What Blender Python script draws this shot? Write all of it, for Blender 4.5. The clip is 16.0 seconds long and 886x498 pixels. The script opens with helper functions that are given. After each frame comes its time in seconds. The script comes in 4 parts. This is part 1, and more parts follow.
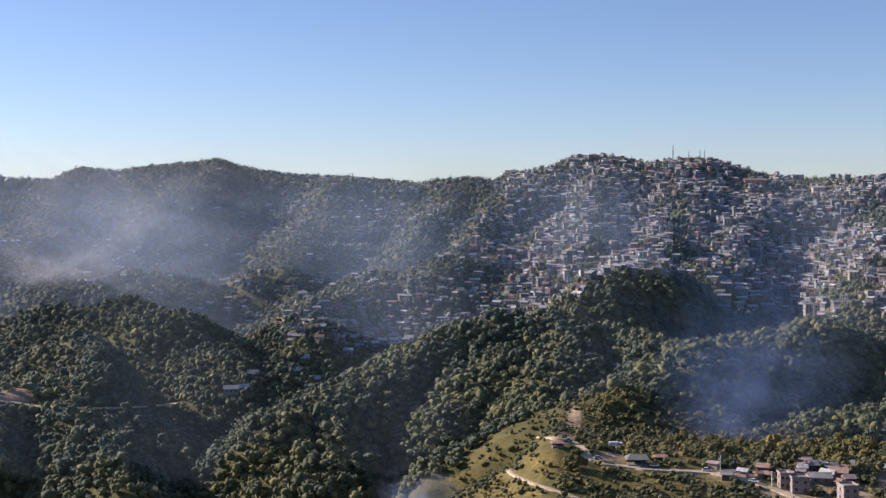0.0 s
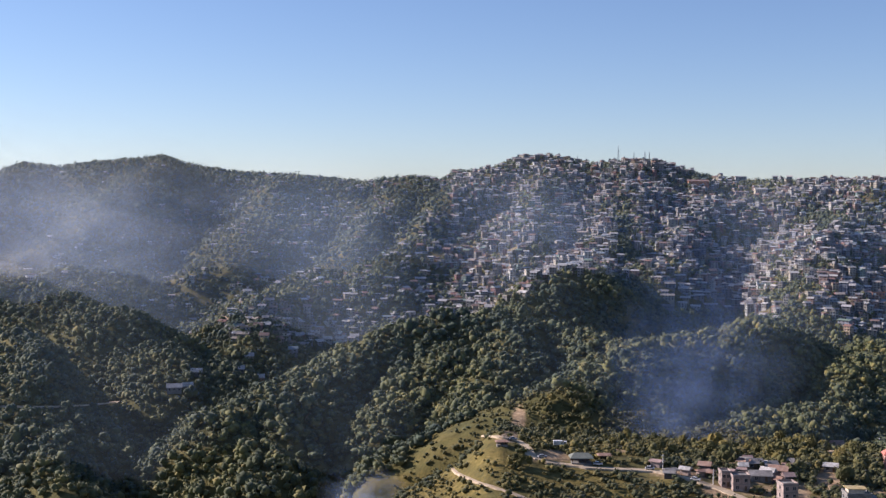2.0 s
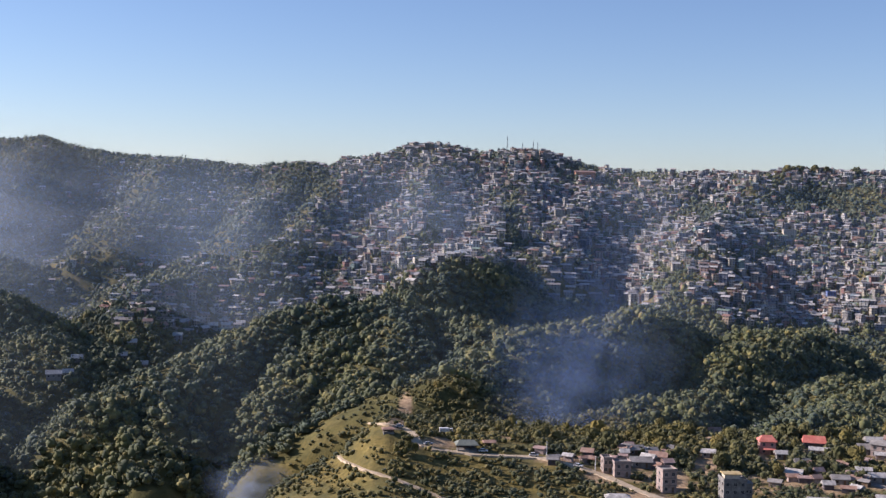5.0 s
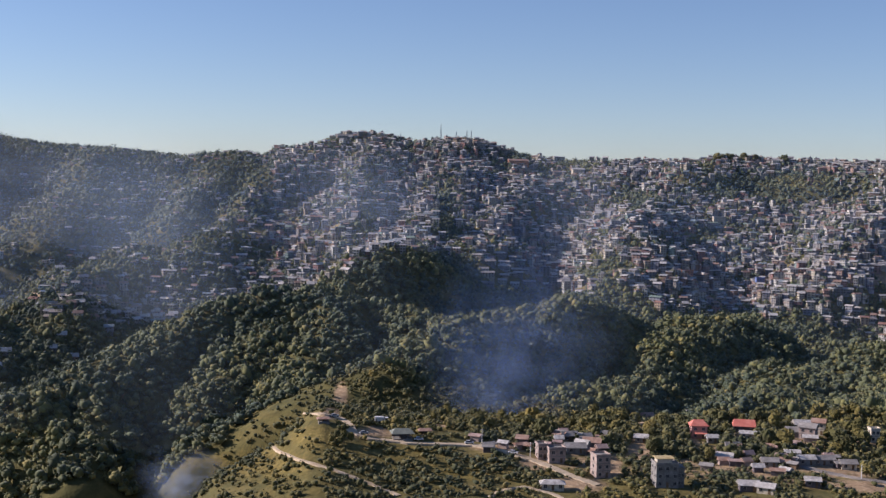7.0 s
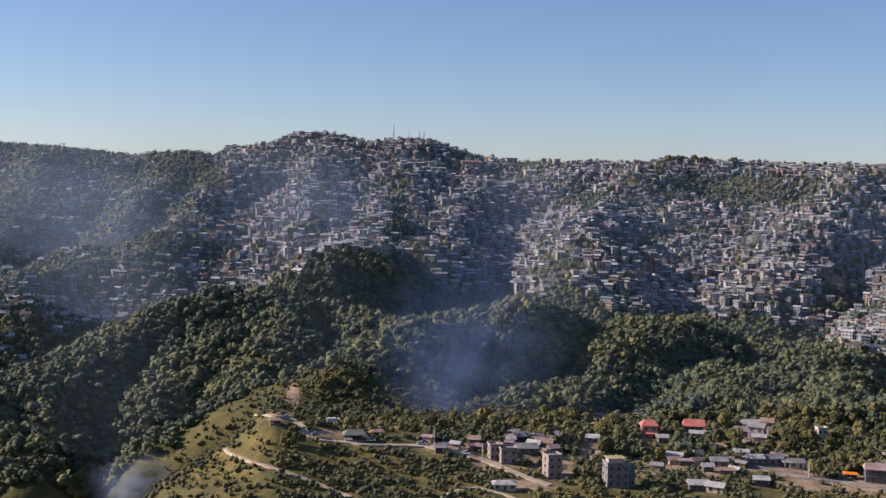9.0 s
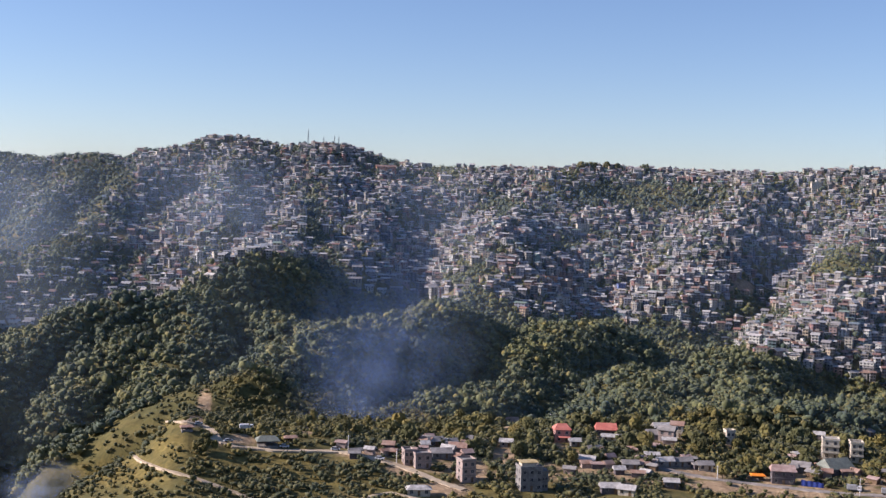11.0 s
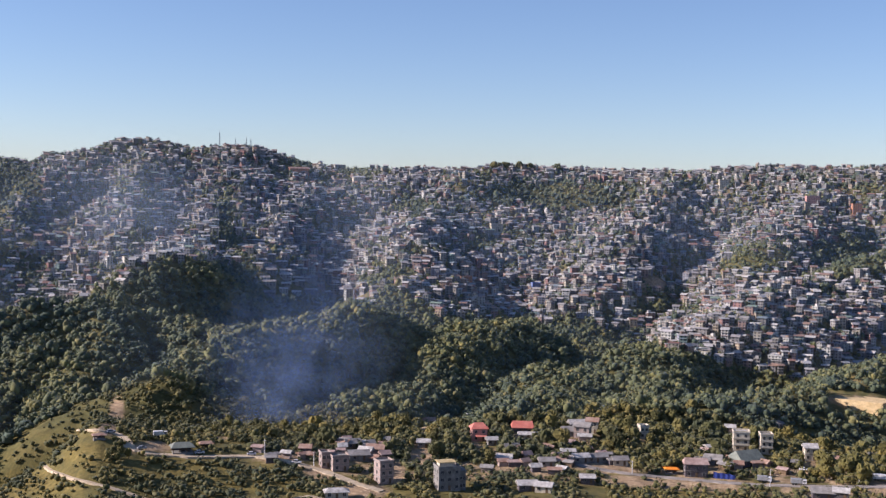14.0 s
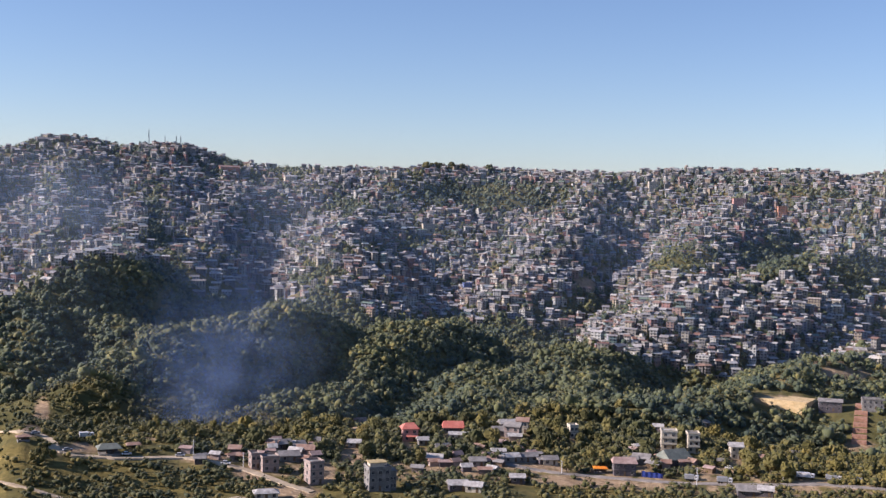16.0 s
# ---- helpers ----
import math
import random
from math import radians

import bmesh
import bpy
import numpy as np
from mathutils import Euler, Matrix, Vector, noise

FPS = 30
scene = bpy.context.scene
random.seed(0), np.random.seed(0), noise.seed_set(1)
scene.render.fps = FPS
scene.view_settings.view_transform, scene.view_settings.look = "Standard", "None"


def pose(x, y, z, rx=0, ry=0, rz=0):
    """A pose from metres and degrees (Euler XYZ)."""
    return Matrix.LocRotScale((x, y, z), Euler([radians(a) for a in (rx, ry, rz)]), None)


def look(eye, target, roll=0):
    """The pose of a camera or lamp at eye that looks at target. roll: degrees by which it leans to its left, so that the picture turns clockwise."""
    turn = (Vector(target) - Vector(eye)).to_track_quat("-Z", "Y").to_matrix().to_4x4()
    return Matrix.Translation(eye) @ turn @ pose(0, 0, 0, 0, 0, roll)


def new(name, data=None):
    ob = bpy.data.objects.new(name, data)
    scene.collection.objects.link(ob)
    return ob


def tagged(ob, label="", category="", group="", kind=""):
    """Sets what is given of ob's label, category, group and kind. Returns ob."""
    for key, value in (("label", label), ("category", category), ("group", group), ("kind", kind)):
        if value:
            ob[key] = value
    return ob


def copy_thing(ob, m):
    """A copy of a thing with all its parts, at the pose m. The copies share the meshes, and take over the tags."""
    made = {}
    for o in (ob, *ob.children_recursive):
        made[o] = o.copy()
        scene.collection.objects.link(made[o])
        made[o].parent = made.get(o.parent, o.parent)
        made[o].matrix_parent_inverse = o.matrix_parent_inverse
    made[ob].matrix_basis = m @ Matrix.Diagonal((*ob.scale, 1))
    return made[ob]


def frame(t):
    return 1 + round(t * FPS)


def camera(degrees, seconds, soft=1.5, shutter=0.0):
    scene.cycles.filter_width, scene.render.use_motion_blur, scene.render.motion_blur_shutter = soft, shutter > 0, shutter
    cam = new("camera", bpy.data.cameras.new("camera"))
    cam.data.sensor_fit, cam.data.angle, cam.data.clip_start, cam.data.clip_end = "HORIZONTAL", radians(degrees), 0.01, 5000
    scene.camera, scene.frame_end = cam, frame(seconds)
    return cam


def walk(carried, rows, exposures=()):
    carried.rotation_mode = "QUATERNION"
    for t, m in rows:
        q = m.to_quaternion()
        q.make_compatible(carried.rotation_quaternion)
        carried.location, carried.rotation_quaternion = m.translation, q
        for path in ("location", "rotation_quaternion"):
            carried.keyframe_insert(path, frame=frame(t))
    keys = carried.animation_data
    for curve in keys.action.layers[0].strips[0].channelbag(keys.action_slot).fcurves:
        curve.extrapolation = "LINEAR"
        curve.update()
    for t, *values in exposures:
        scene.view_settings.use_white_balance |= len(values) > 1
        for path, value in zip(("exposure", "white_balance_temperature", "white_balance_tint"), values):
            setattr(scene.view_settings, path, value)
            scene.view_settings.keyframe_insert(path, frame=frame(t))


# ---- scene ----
# ---- camera: it stands on a hillside and pans to the right ----
EYE = 300.0
cam = camera(39.94, 16.0, soft=1.4)
PAN = [
    (0.0, 0.0, -2.0, 0.0), (0.5, -0.73, -1.999, -0.139), (1.0, -1.538, -1.626, -0.22), (1.5, -1.901, -1.613, -0.449),
    (2.0, -2.515, -2.046, -0.452), (2.5, -3.473, -2.051, -0.529), (3.0, -4.24, -2.113, -0.793), (3.5, -5.235, -2.222, -1.041),
    (4.0, -6.157, -2.492, -1.137), (4.5, -6.831, -2.555, -1.255), (5.0, -7.708, -2.549, -1.378), (7.5, -11.295, -3.056, -1.098),
    (8.0, -11.698, -2.923, -1.102), (8.5, -12.265, -3.044, -1.24), (9.0, -13.028, -2.917, -1.367), (11.5, -17.869, -2.521, -1.687),
    (12.0, -18.555, -2.489, -1.543), (12.5, -19.256, -2.521, -1.393), (13.0, -19.954, -2.441, -1.641), (13.5, -20.386, -2.551, -1.399),
    (14.0, -21.062, -2.434, -1.091), (14.5, -21.848, -2.379, -1.145), (15.0, -22.873, -2.523, -1.315), (15.5, -23.497, -2.665, -1.453),
    (16.0, -24.253, -2.356, -1.512),
]
walk(cam, [(t, pose(0, 0, EYE, 90 + pitch, roll, yaw)) for t, yaw, pitch, roll in PAN], [(0.0, 0.72, 5950, 24), (5.0, 0.74, 5950, 24), (7.3, 0.52, 5950, 24), (9.2, 0.52, 5950, 24), (11.3, 0.82, 5950, 24), (16.0, 0.78, 5950, 24)])

# ---- daylight: a low sun from the left, a little behind the town ----
SUN_AZ, SUN_EL = -70.0, 25.0
world = bpy.data.worlds.new("world")
scene.world = world
world.use_nodes = True
wn = world.node_tree
sky = wn.nodes.new("ShaderNodeTexSky")
sky.sky_type, sky.sun_disc = "NISHITA", False
sky.sun_elevation, sky.sun_rotation = radians(SUN_EL), radians(SUN_AZ)
sky.air_density, sky.dust_density, sky.ozone_density, sky.altitude = 1.0, 0.3, 3.0, 900
bg = next(n for n in wn.nodes if n.type == "BACKGROUND")
bg.inputs["Strength"].default_value = 0.072
wn.links.new(sky.outputs[0], bg.inputs["Color"])
sun = new("sun", bpy.data.lights.new("sun", "SUN"))
sun.data.energy, sun.data.angle, sun.data.color = 5.0, radians(0.6), (1.0, 0.87, 0.7)
sun_dir = Vector((math.sin(radians(SUN_AZ)) * math.cos(radians(SUN_EL)), math.cos(radians(SUN_AZ)) * math.cos(radians(SUN_EL)), math.sin(radians(SUN_EL))))
sun.matrix_world = look(Vector((0, 0, 900)) + sun_dir * 400, (0, 0, 900))


# ---- materials ----
def material(name, rough=0.9, metal=0.0, spec=0.2):
    m = bpy.data.materials.new(name)
    m.use_nodes = True
    b = m.node_tree.nodes["Principled BSDF"]
    b.inputs["Roughness"].default_value, b.inputs["Metallic"].default_value = rough, metal
    b.inputs["Specular IOR Level"].default_value = spec
    return m, m.node_tree, b


def ramp(nt, fac, stops, constant=False):
    r = nt.nodes.new("ShaderNodeValToRGB")
    if constant:
        r.color_ramp.interpolation = "CONSTANT"
    while len(r.color_ramp.elements) < len(stops):
        r.color_ramp.elements.new(0.5)
    for e, (p, c) in zip(r.color_ramp.elements, stops):
        e.position, e.color = p, (*c, 1)
    nt.links.new(fac, r.inputs[0])
    return r.outputs[0]


def noise_tex(nt, scale, detail=4.0, rough=0.6):
    g = nt.nodes.new("ShaderNodeNewGeometry")
    n = nt.nodes.new("ShaderNodeTexNoise")
    n.inputs["Scale"].default_value, n.inputs["Detail"].default_value, n.inputs["Roughness"].default_value = scale, detail, rough
    nt.links.new(g.outputs["Position"], n.inputs["Vector"])
    return n.outputs["Fac"]


def mix(nt, fac, a, b, mode="MIX"):
    m = nt.nodes.new("ShaderNodeMix")
    m.data_type, m.blend_type = "RGBA", mode
    for sock, v in ((m.inputs[0], fac), (m.inputs[6], a), (m.inputs[7], b)):
        if hasattr(v, "links"):
            nt.links.new(v, sock)
        else:
            sock.default_value = v if isinstance(v, float) else (*v, 1)
    return m.outputs[2]


def island(nt):
    return nt.nodes.new("ShaderNodeNewGeometry").outputs["Random Per Island"]


def obj_random(nt):
    return nt.nodes.new("ShaderNodeObjectInfo").outputs["Random"]


def bump(nt, b, fac, strength, dist):
    n = nt.nodes.new("ShaderNodeBump")
    n.inputs["Strength"].default_value, n.inputs["Distance"].default_value = strength, dist
    nt.links.new(fac, n.inputs["Height"])
    nt.links.new(n.outputs[0], b.inputs["Normal"])


def plain(name, stops, scale=0.3, rough=0.85, metal=0.0, pick=None, dirt=0.35, spec=0.2):
    """A surface whose colour comes from a palette, with grime at two scales."""
    m, nt, b = material(name, rough, metal, spec)
    fine = noise_tex(nt, scale * 6)
    src = pick(nt) if pick else noise_tex(nt, scale)
    base = ramp(nt, src, stops, constant=bool(pick))
    stain = ramp(nt, noise_tex(nt, scale * 1.7), [(0.3, (1 - dirt,) * 3), (0.7, (1.0,) * 3)])
    col = mix(nt, 1.0, base, stain, "MULTIPLY")
    col = mix(nt, 0.5, col, mix(nt, 1.0, col, ramp(nt, fine, [(0.3, (0.7,) * 3), (0.7, (1.25,) * 3)]), "MULTIPLY"))
    nt.links.new(col, b.inputs["Base Color"])
    bump(nt, b, fine, 0.4, 0.05)
    return m


def leafage(name, stops, pick=island, spread=0.012, haze_sheen=0.1):
    """Leaves: hue by clump, with a slow drift over the hillside and a sheen that imitates haze."""
    m, nt, b = material(name, 0.8, 0.0, 0.15)
    # Pale blue sheen lays a hazy veil over the leaf colour.
    b.inputs["Sheen Weight"].default_value, b.inputs["Sheen Roughness"].default_value = haze_sheen, 0.6
    b.inputs["Sheen Tint"].default_value = (0.75, 0.85, 1.0, 1)
    base = ramp(nt, pick(nt), stops)
    drift = ramp(nt, noise_tex(nt, spread, 3.0), [(0.35, (0.66, 0.78, 0.95)), (0.65, (1.35, 1.22, 0.9))])
    col = mix(nt, 1.0, base, drift, "MULTIPLY")
    nt.links.new(col, b.inputs["Base Color"])
    return m


M_FOREST = leafage("forest_leaves", [(0.0, (0.058, 0.074, 0.046)), (0.5, (0.092, 0.108, 0.055)), (0.85, (0.126, 0.134, 0.058)), (1.0, (0.185, 0.165, 0.066))], haze_sheen=0.1)
# Slightly paler and bluer than the near forest: distance haze mixed into the colour.
M_FAR = leafage("hazed_hill_leaves", [(0.0, (0.07, 0.088, 0.056)), (0.6, (0.105, 0.122, 0.068)), (1.0, (0.15, 0.155, 0.085))], haze_sheen=0.12)
M_TREE = leafage("garden_leaves", [(0.0, (0.06, 0.062, 0.022)), (0.5, (0.105, 0.098, 0.03)), (1.0, (0.16, 0.134, 0.04))], obj_random)
M_SHRUB = leafage("shrub_leaves", [(0.0, (0.045, 0.052, 0.018)), (0.6, (0.09, 0.088, 0.03)), (1.0, (0.155, 0.132, 0.048))])
M_BARK = plain("bark", [(0.3, (0.1, 0.075, 0.05)), (0.7, (0.2, 0.16, 0.12))], 1.0)

GREYS = [(0.0, (0.326, 0.314, 0.301)), (0.14, (0.215, 0.212, 0.206)), (0.28, (0.422, 0.392, 0.317)), (0.4, (0.259, 0.251, 0.230)), (0.52, (0.364, 0.251, 0.206)),
         (0.6, (0.452, 0.462, 0.435)), (0.7, (0.297, 0.314, 0.364)), (0.78, (0.393, 0.330, 0.246)), (0.86, (0.534, 0.533, 0.499)), (0.93, (0.326, 0.188, 0.166)), (0.97, (0.230, 0.314, 0.293))]
TINS = [(0.0, (0.410, 0.405, 0.386)), (0.2, (0.297, 0.283, 0.281)), (0.36, (0.514, 0.497, 0.477)), (0.5, (0.281, 0.191, 0.147)), (0.62, (0.378, 0.360, 0.337)),
        (0.74, (0.619, 0.589, 0.541)), (0.82, (0.289, 0.168, 0.126)), (0.88, (0.209, 0.260, 0.288)), (0.93, (0.458, 0.390, 0.323)), (0.97, (0.217, 0.283, 0.218))]
M_WALL = plain("house_plaster", GREYS, 0.25, 0.9, pick=island)
M_ROOF = plain("tin_roof", TINS, 0.3, 0.45, pick=island, spec=0.5)
M_WALL_O = plain("house_render", GREYS, 0.25, 0.9, pick=obj_random)
M_ROOF_O = plain("sheet_roof", TINS, 0.3, 0.45, pick=obj_random, spec=0.5)
M_GLASS = plain("window_glass", [(0.3, (0.03, 0.035, 0.045)), (0.7, (0.07, 0.075, 0.09))], 0.2, 0.2, spec=0.5)


def attribute(nt, name):
    n = nt.nodes.new("ShaderNodeAttribute")
    n.attribute_name = name
    return n.outputs["Fac"]


def ground_material():
    m, nt, b = material("hillside_ground", 0.95)
    mid, fine = noise_tex(nt, 0.05, 5.0), noise_tex(nt, 0.5, 6.0)
    green = ramp(nt, mid, [(0.3, (0.065, 0.066, 0.024)), (0.55, (0.11, 0.1, 0.035)), (0.75, (0.18, 0.145, 0.058))])
    dry = ramp(nt, fine, [(0.3, (0.1, 0.085, 0.024)), (0.55, (0.17, 0.135, 0.04)), (0.75, (0.27, 0.2, 0.075))])
    earth = ramp(nt, fine, [(0.3, (0.22, 0.15, 0.09)), (0.55, (0.36, 0.26, 0.16)), (0.75, (0.52, 0.41, 0.27))])
    col = mix(nt, attribute(nt, "dry_grass"), green, dry)
    col = mix(nt, attribute(nt, "soil"), col, earth)
    col = mix(nt, 1.0, col, ramp(nt, noise_tex(nt, 0.15, 4.0), [(0.3, (0.7,) * 3), (0.7, (1.25,) * 3)]), "MULTIPLY")
    nt.links.new(col, b.inputs["Base Color"])
    bump(nt, b, fine, 0.8, 0.6)
    return m


M_GROUND = ground_material()

# ---- the land: crest lines as (bearing, angle above the eye's level), in degrees ----
SKYLINE = [(-19.9, 1.16), (-17.45, 1.1), (-16.47, 1.62), (-14.87, 1.53), (-13.5, 1.77), (-11.86, 1.91), (-10.46, 2.07), (-9.3, 1.72), (-6.7, 1.33), (-4.47, 1.31),
           (-2.23, 1.1), (-1.03, 1.0), (0.16, 1.21), (1.75, 1.26), (2.28, 1.1), (3.34, 1.52), (4.92, 1.63), (6.1, 2.15), (7.27, 2.25), (8.83, 2.01),
           (10.0, 1.87), (10.89, 2.02), (12.42, 1.96), (14.43, 1.43), (15.91, 1.16), (17.85, 1.15), (22.5, 1.23), (23.58, 1.42), (25.17, 1.38),
           (27.82, 1.26), (32.8, 1.28), (34.86, 1.51), (37.9, 1.49), (40.13, 1.57), (41.83, 1.52), (42.56, 1.29), (44.16, 1.52)]
KNOLL = [(-4, -17.5), (0.43, -13.6), (3.1, -12.46), (4.69, -11.05), (5.35, -10.8), (6.81, -11.1), (8.38, -11.45), (13.54, -11.8), (17.0, -12.2), (22.33, -12.5),
         (27.68, -12.5), (31.68, -12.75), (35.59, -12.7), (40.64, -12.3), (44.7, -12.3)]
TERRACE = [(-4, -17.8), (0.43, -14.5), (3.1, -12.9), (4.69, -11.2), (5.35, -10.4), (6.81, -10.6), (8.38, -10.9), (13.5, -10.9), (17, -11.2), (22, -10.8), (27, -10.6),
           (31.7, -10.9), (35.6, -10.9), (40.6, -11.2), (44.7, -11.4)]
TOWNFOOT = [(-20, -4.8), (-14, -5.2), (-11, -6.6), (-9, -7.6), (-6, -7.6), (-2.8, -7.2), (0.4, -6.0), (5, -5.8), (10, -6.2), (13.5, -6.4), (20, -6.0), (27, -6.4), (33, -7.4), (36, -8.2), (45, -8.0)]
# Ridges of the middle hills, of the left hills and of the far slope: crest points as bearing, angle and distance.
MID_RIDGES = [
    [(-10.3, -13.6, 730), (-9.4, -11.2, 745), (-8.3, -9.6, 765), (-5.6, -8.45, 805), (-2.0, -7.0, 850), (0.4, -5.55, 890), (3.1, -5.0, 920), (5.7, -5.34, 930), (8.1, -5.89, 925), (10.2, -6.25, 890)],
    [(-6, -8.28, 805), (-5.4, -10.36, 745), (-4.9, -13.5, 680)],
    [(2.8, -5.1, 920), (1.8, -7.53, 830), (0.4, -10.41, 745), (-0.1, -13.55, 680)],
    [(5.7, -5.34, 930), (5.3, -7.24, 840), (4.8, -8.81, 770)],
]
RIGHT_RIDGES = [
    [(6.5, -9.36, 700), (7.3, -8.57, 718), (8.9, -8.17, 745), (11, -7.4, 800), (12.5, -6.58, 850), (14.2, -5.97, 905), (16.5, -5.58, 970), (18.4, -5.6, 1030)],
    [(10.2, -2.73, 1270), (8.9, -3.26, 1190), (7.3, -4.06, 1120), (6.5, -5.12, 1070)],
    [(15.4, -10.9, 715), (18.4, -9.1, 790), (20.4, -8.1, 860), (21.6, -7.2, 930), (22.9, -6.3, 1010), (24.3, -6.0, 1080)],
    [(25.2, -9.7, 750), (26.2, -8.7, 830), (27.4, -7.9, 910)],
    [(29.6, -9.5, 800), (30.4, -8.3, 880), (31.4, -7.3, 980), (32.2, -6.8, 1060)],
    [(29.2, -10.41, 690), (32, -9.6, 730), (34.6, -9.2, 760), (37.4, -8.9, 785), (39.5, -8.75, 800), (46, -8.6, 810)],
]
LEFT_RIDGES = [
    [(-17.2, -5.9, 950), (-16.4, -8.26, 820), (-16.1, -10.54, 735), (-15.9, -13.3, 660)],
    [(-24, -8.24, 800), (-20.1, -8.07, 820), (-18.2, -8.17, 830), (-16.6, -8.26, 825)],
    [(-5.9, -4.34, 1260), (-6.5, -5.65, 1160), (-7.5, -7.21, 1060), (-8.3, -8.49, 980)],
    [(-18.6, -3.38, 1260), (-15.7, -3.95, 1190), (-12.7, -5.29, 1090), (-10.1, -7.16, 1010)],
]
FAR_RIDGES = [
    [(-16.6, 1.6, 2150), (-17.7, 0.14, 1900), (-19, -1.87, 1620)],
    [(-10.5, 2.0, 2170), (-12.6, 0.15, 1900), (-14.9, -1.65, 1640)],
    [(-4.6, 1.25, 2130), (-5.9, -0.11, 1900), (-7, -1.96, 1620)],
    [(1, 1.2, 2150), (-0.2, -0.12, 1930), (-1.2, -1.44, 1760), (-2.5, -2.77, 1580), (-3.8, -3.56, 1430)],
    [(6, 2.1, 2170), (3.9, 0.94, 1980), (2.3, -0.65, 1800), (0.7, -2.24, 1600), (-0.6, -3.3, 1440)],
    [(7.5, 2.1, 2150), (6.9, 0.15, 1880), (6.5, -1.96, 1560)],
    [(11.9, 1.9, 2150), (10.5, -0.37, 1830), (10, -2.2, 1480)],
]
EAST_RIDGES = [
    [(14.4, 1.3, 2150), (13.9, -0.5, 1880), (13, -2.1, 1600), (12.3, -2.91, 1420)],
    [(23.1, 1.3, 2130), (21.5, 0.35, 1960), (20.2, -0.82, 1780), (19.7, -2.48, 1500), (19.1, -4.36, 1300)],
    [(31.9, 1.2, 2150), (30.9, -0.08, 1920), (29.3, -1.69, 1650), (28.2, -3.04, 1480)],
    [(38.7, 1.3, 2130), (37.1, -0.43, 1850), (35.3, -2.27, 1570), (35, -4.07, 1380)],
    [(42.4, -1.52, 1650), (40, -2.37, 1520), (37.1, -3.78, 1350), (34.1, -5.46, 1220), (32.3, -7.1, 1120)],
    [(43.7, -5.97, 1080), (41.6, -7.1, 980), (39.7, -7.99, 890)],
]
# How steeply each group falls away from its crests, and how broad the crests are.
RIDGES = [([(7.0, -8.95, 702), (8.0, -8.4, 724)], 1.5, 8.0)] + [(c, 0.82, 18.0) for c in MID_RIDGES] + [(c, 0.64, 18.0) for c in RIGHT_RIDGES] + [(c, 1.1, 12.0) for c in LEFT_RIDGES[:1]] + [(c, 0.7, 20.0) for c in LEFT_RIDGES[1:]] + [(c, 0.6, 20.0) for c in FAR_RIDGES + EAST_RIDGES]


def lattice(x, y, seed):
    """Smooth random values on the plane, 0 to 1."""
    i, j = np.floor(x).astype(np.int64), np.floor(y).astype(np.int64)
    fx, fy = x - i, y - j
    fx, fy = fx * fx * (3 - 2 * fx), fy * fy * (3 - 2 * fy)

    def h(p, q):
        n = (p * 374761393 + q * 668265263 + seed * 974634777) & 0x7FFFFFFF
        n = ((n ^ (n >> 13)) * 1274126177) & 0x7FFFFFFF
        return ((n ^ (n >> 16)) & 0xFFFF) / 65535.0

    a = h(i, j) * (1 - fx) + h(i + 1, j) * fx
    b = h(i, j + 1) * (1 - fx) + h(i + 1, j + 1) * fx
    return a * (1 - fy) + b * fy


def line(curve, az):
    a = np.array(curve)
    return np.interp(az, a[:, 0], a[:, 1])


def step(a, b, x):
    t = np.clip((x - a) / (b - a), 0, 1)
    return t * t * (3 - 2 * t)


def crest_points(curve):
    c = np.array(curve, float)
    a = np.radians(c[:, 0])
    return np.stack([c[:, 2] * np.sin(a), c[:, 2] * np.cos(a), c[:, 2] * np.tan(np.radians(c[:, 1]))], 1)


CRESTS = [(crest_points(c), fall, broad) for c, fall, broad in RIDGES]


def ridge_height(x, y):
    """Height of the highest ridge flank over each place, from the eye's level."""
    x, y = (v + 30 * (lattice(x / 85, y / 85, n) - 0.5) + 16 * (lattice(x / 34, y / 34, n + 5) - 0.5) for v, n in ((x, 61), (y, 62)))
    h = np.full_like(x, -1e3)
    for pts, fall, broad in CRESTS:
        near = (x > pts[:, 0].min() - 330) & (x < pts[:, 0].max() + 330) & (y > pts[:, 1].min() - 330) & (y < pts[:, 1].max() + 330)
        if not near.any():
            continue
        px, py = x[near], y[near]
        flank = 0.72 + 0.38 * lattice(px / 55, py / 55, 71) + 0.18 * lattice(px / 22, py / 22, 72)
        best = np.full_like(px, -1e3)
        for p0, p1 in zip(pts[:-1], pts[1:]):
            d = p1 - p0
            t = np.clip(((px - p0[0]) * d[0] + (py - p0[1]) * d[1]) / (d[0] ** 2 + d[1] ** 2), 0, 1)
            off = np.hypot(px - p0[0] - t * d[0], py - p0[1] - t * d[1])
            best = np.maximum(best, p0[2] + t * d[2] - fall * flank * (np.sqrt(off * off + broad * broad) - broad))
        h[near] = np.maximum(h[near], best)
    return h


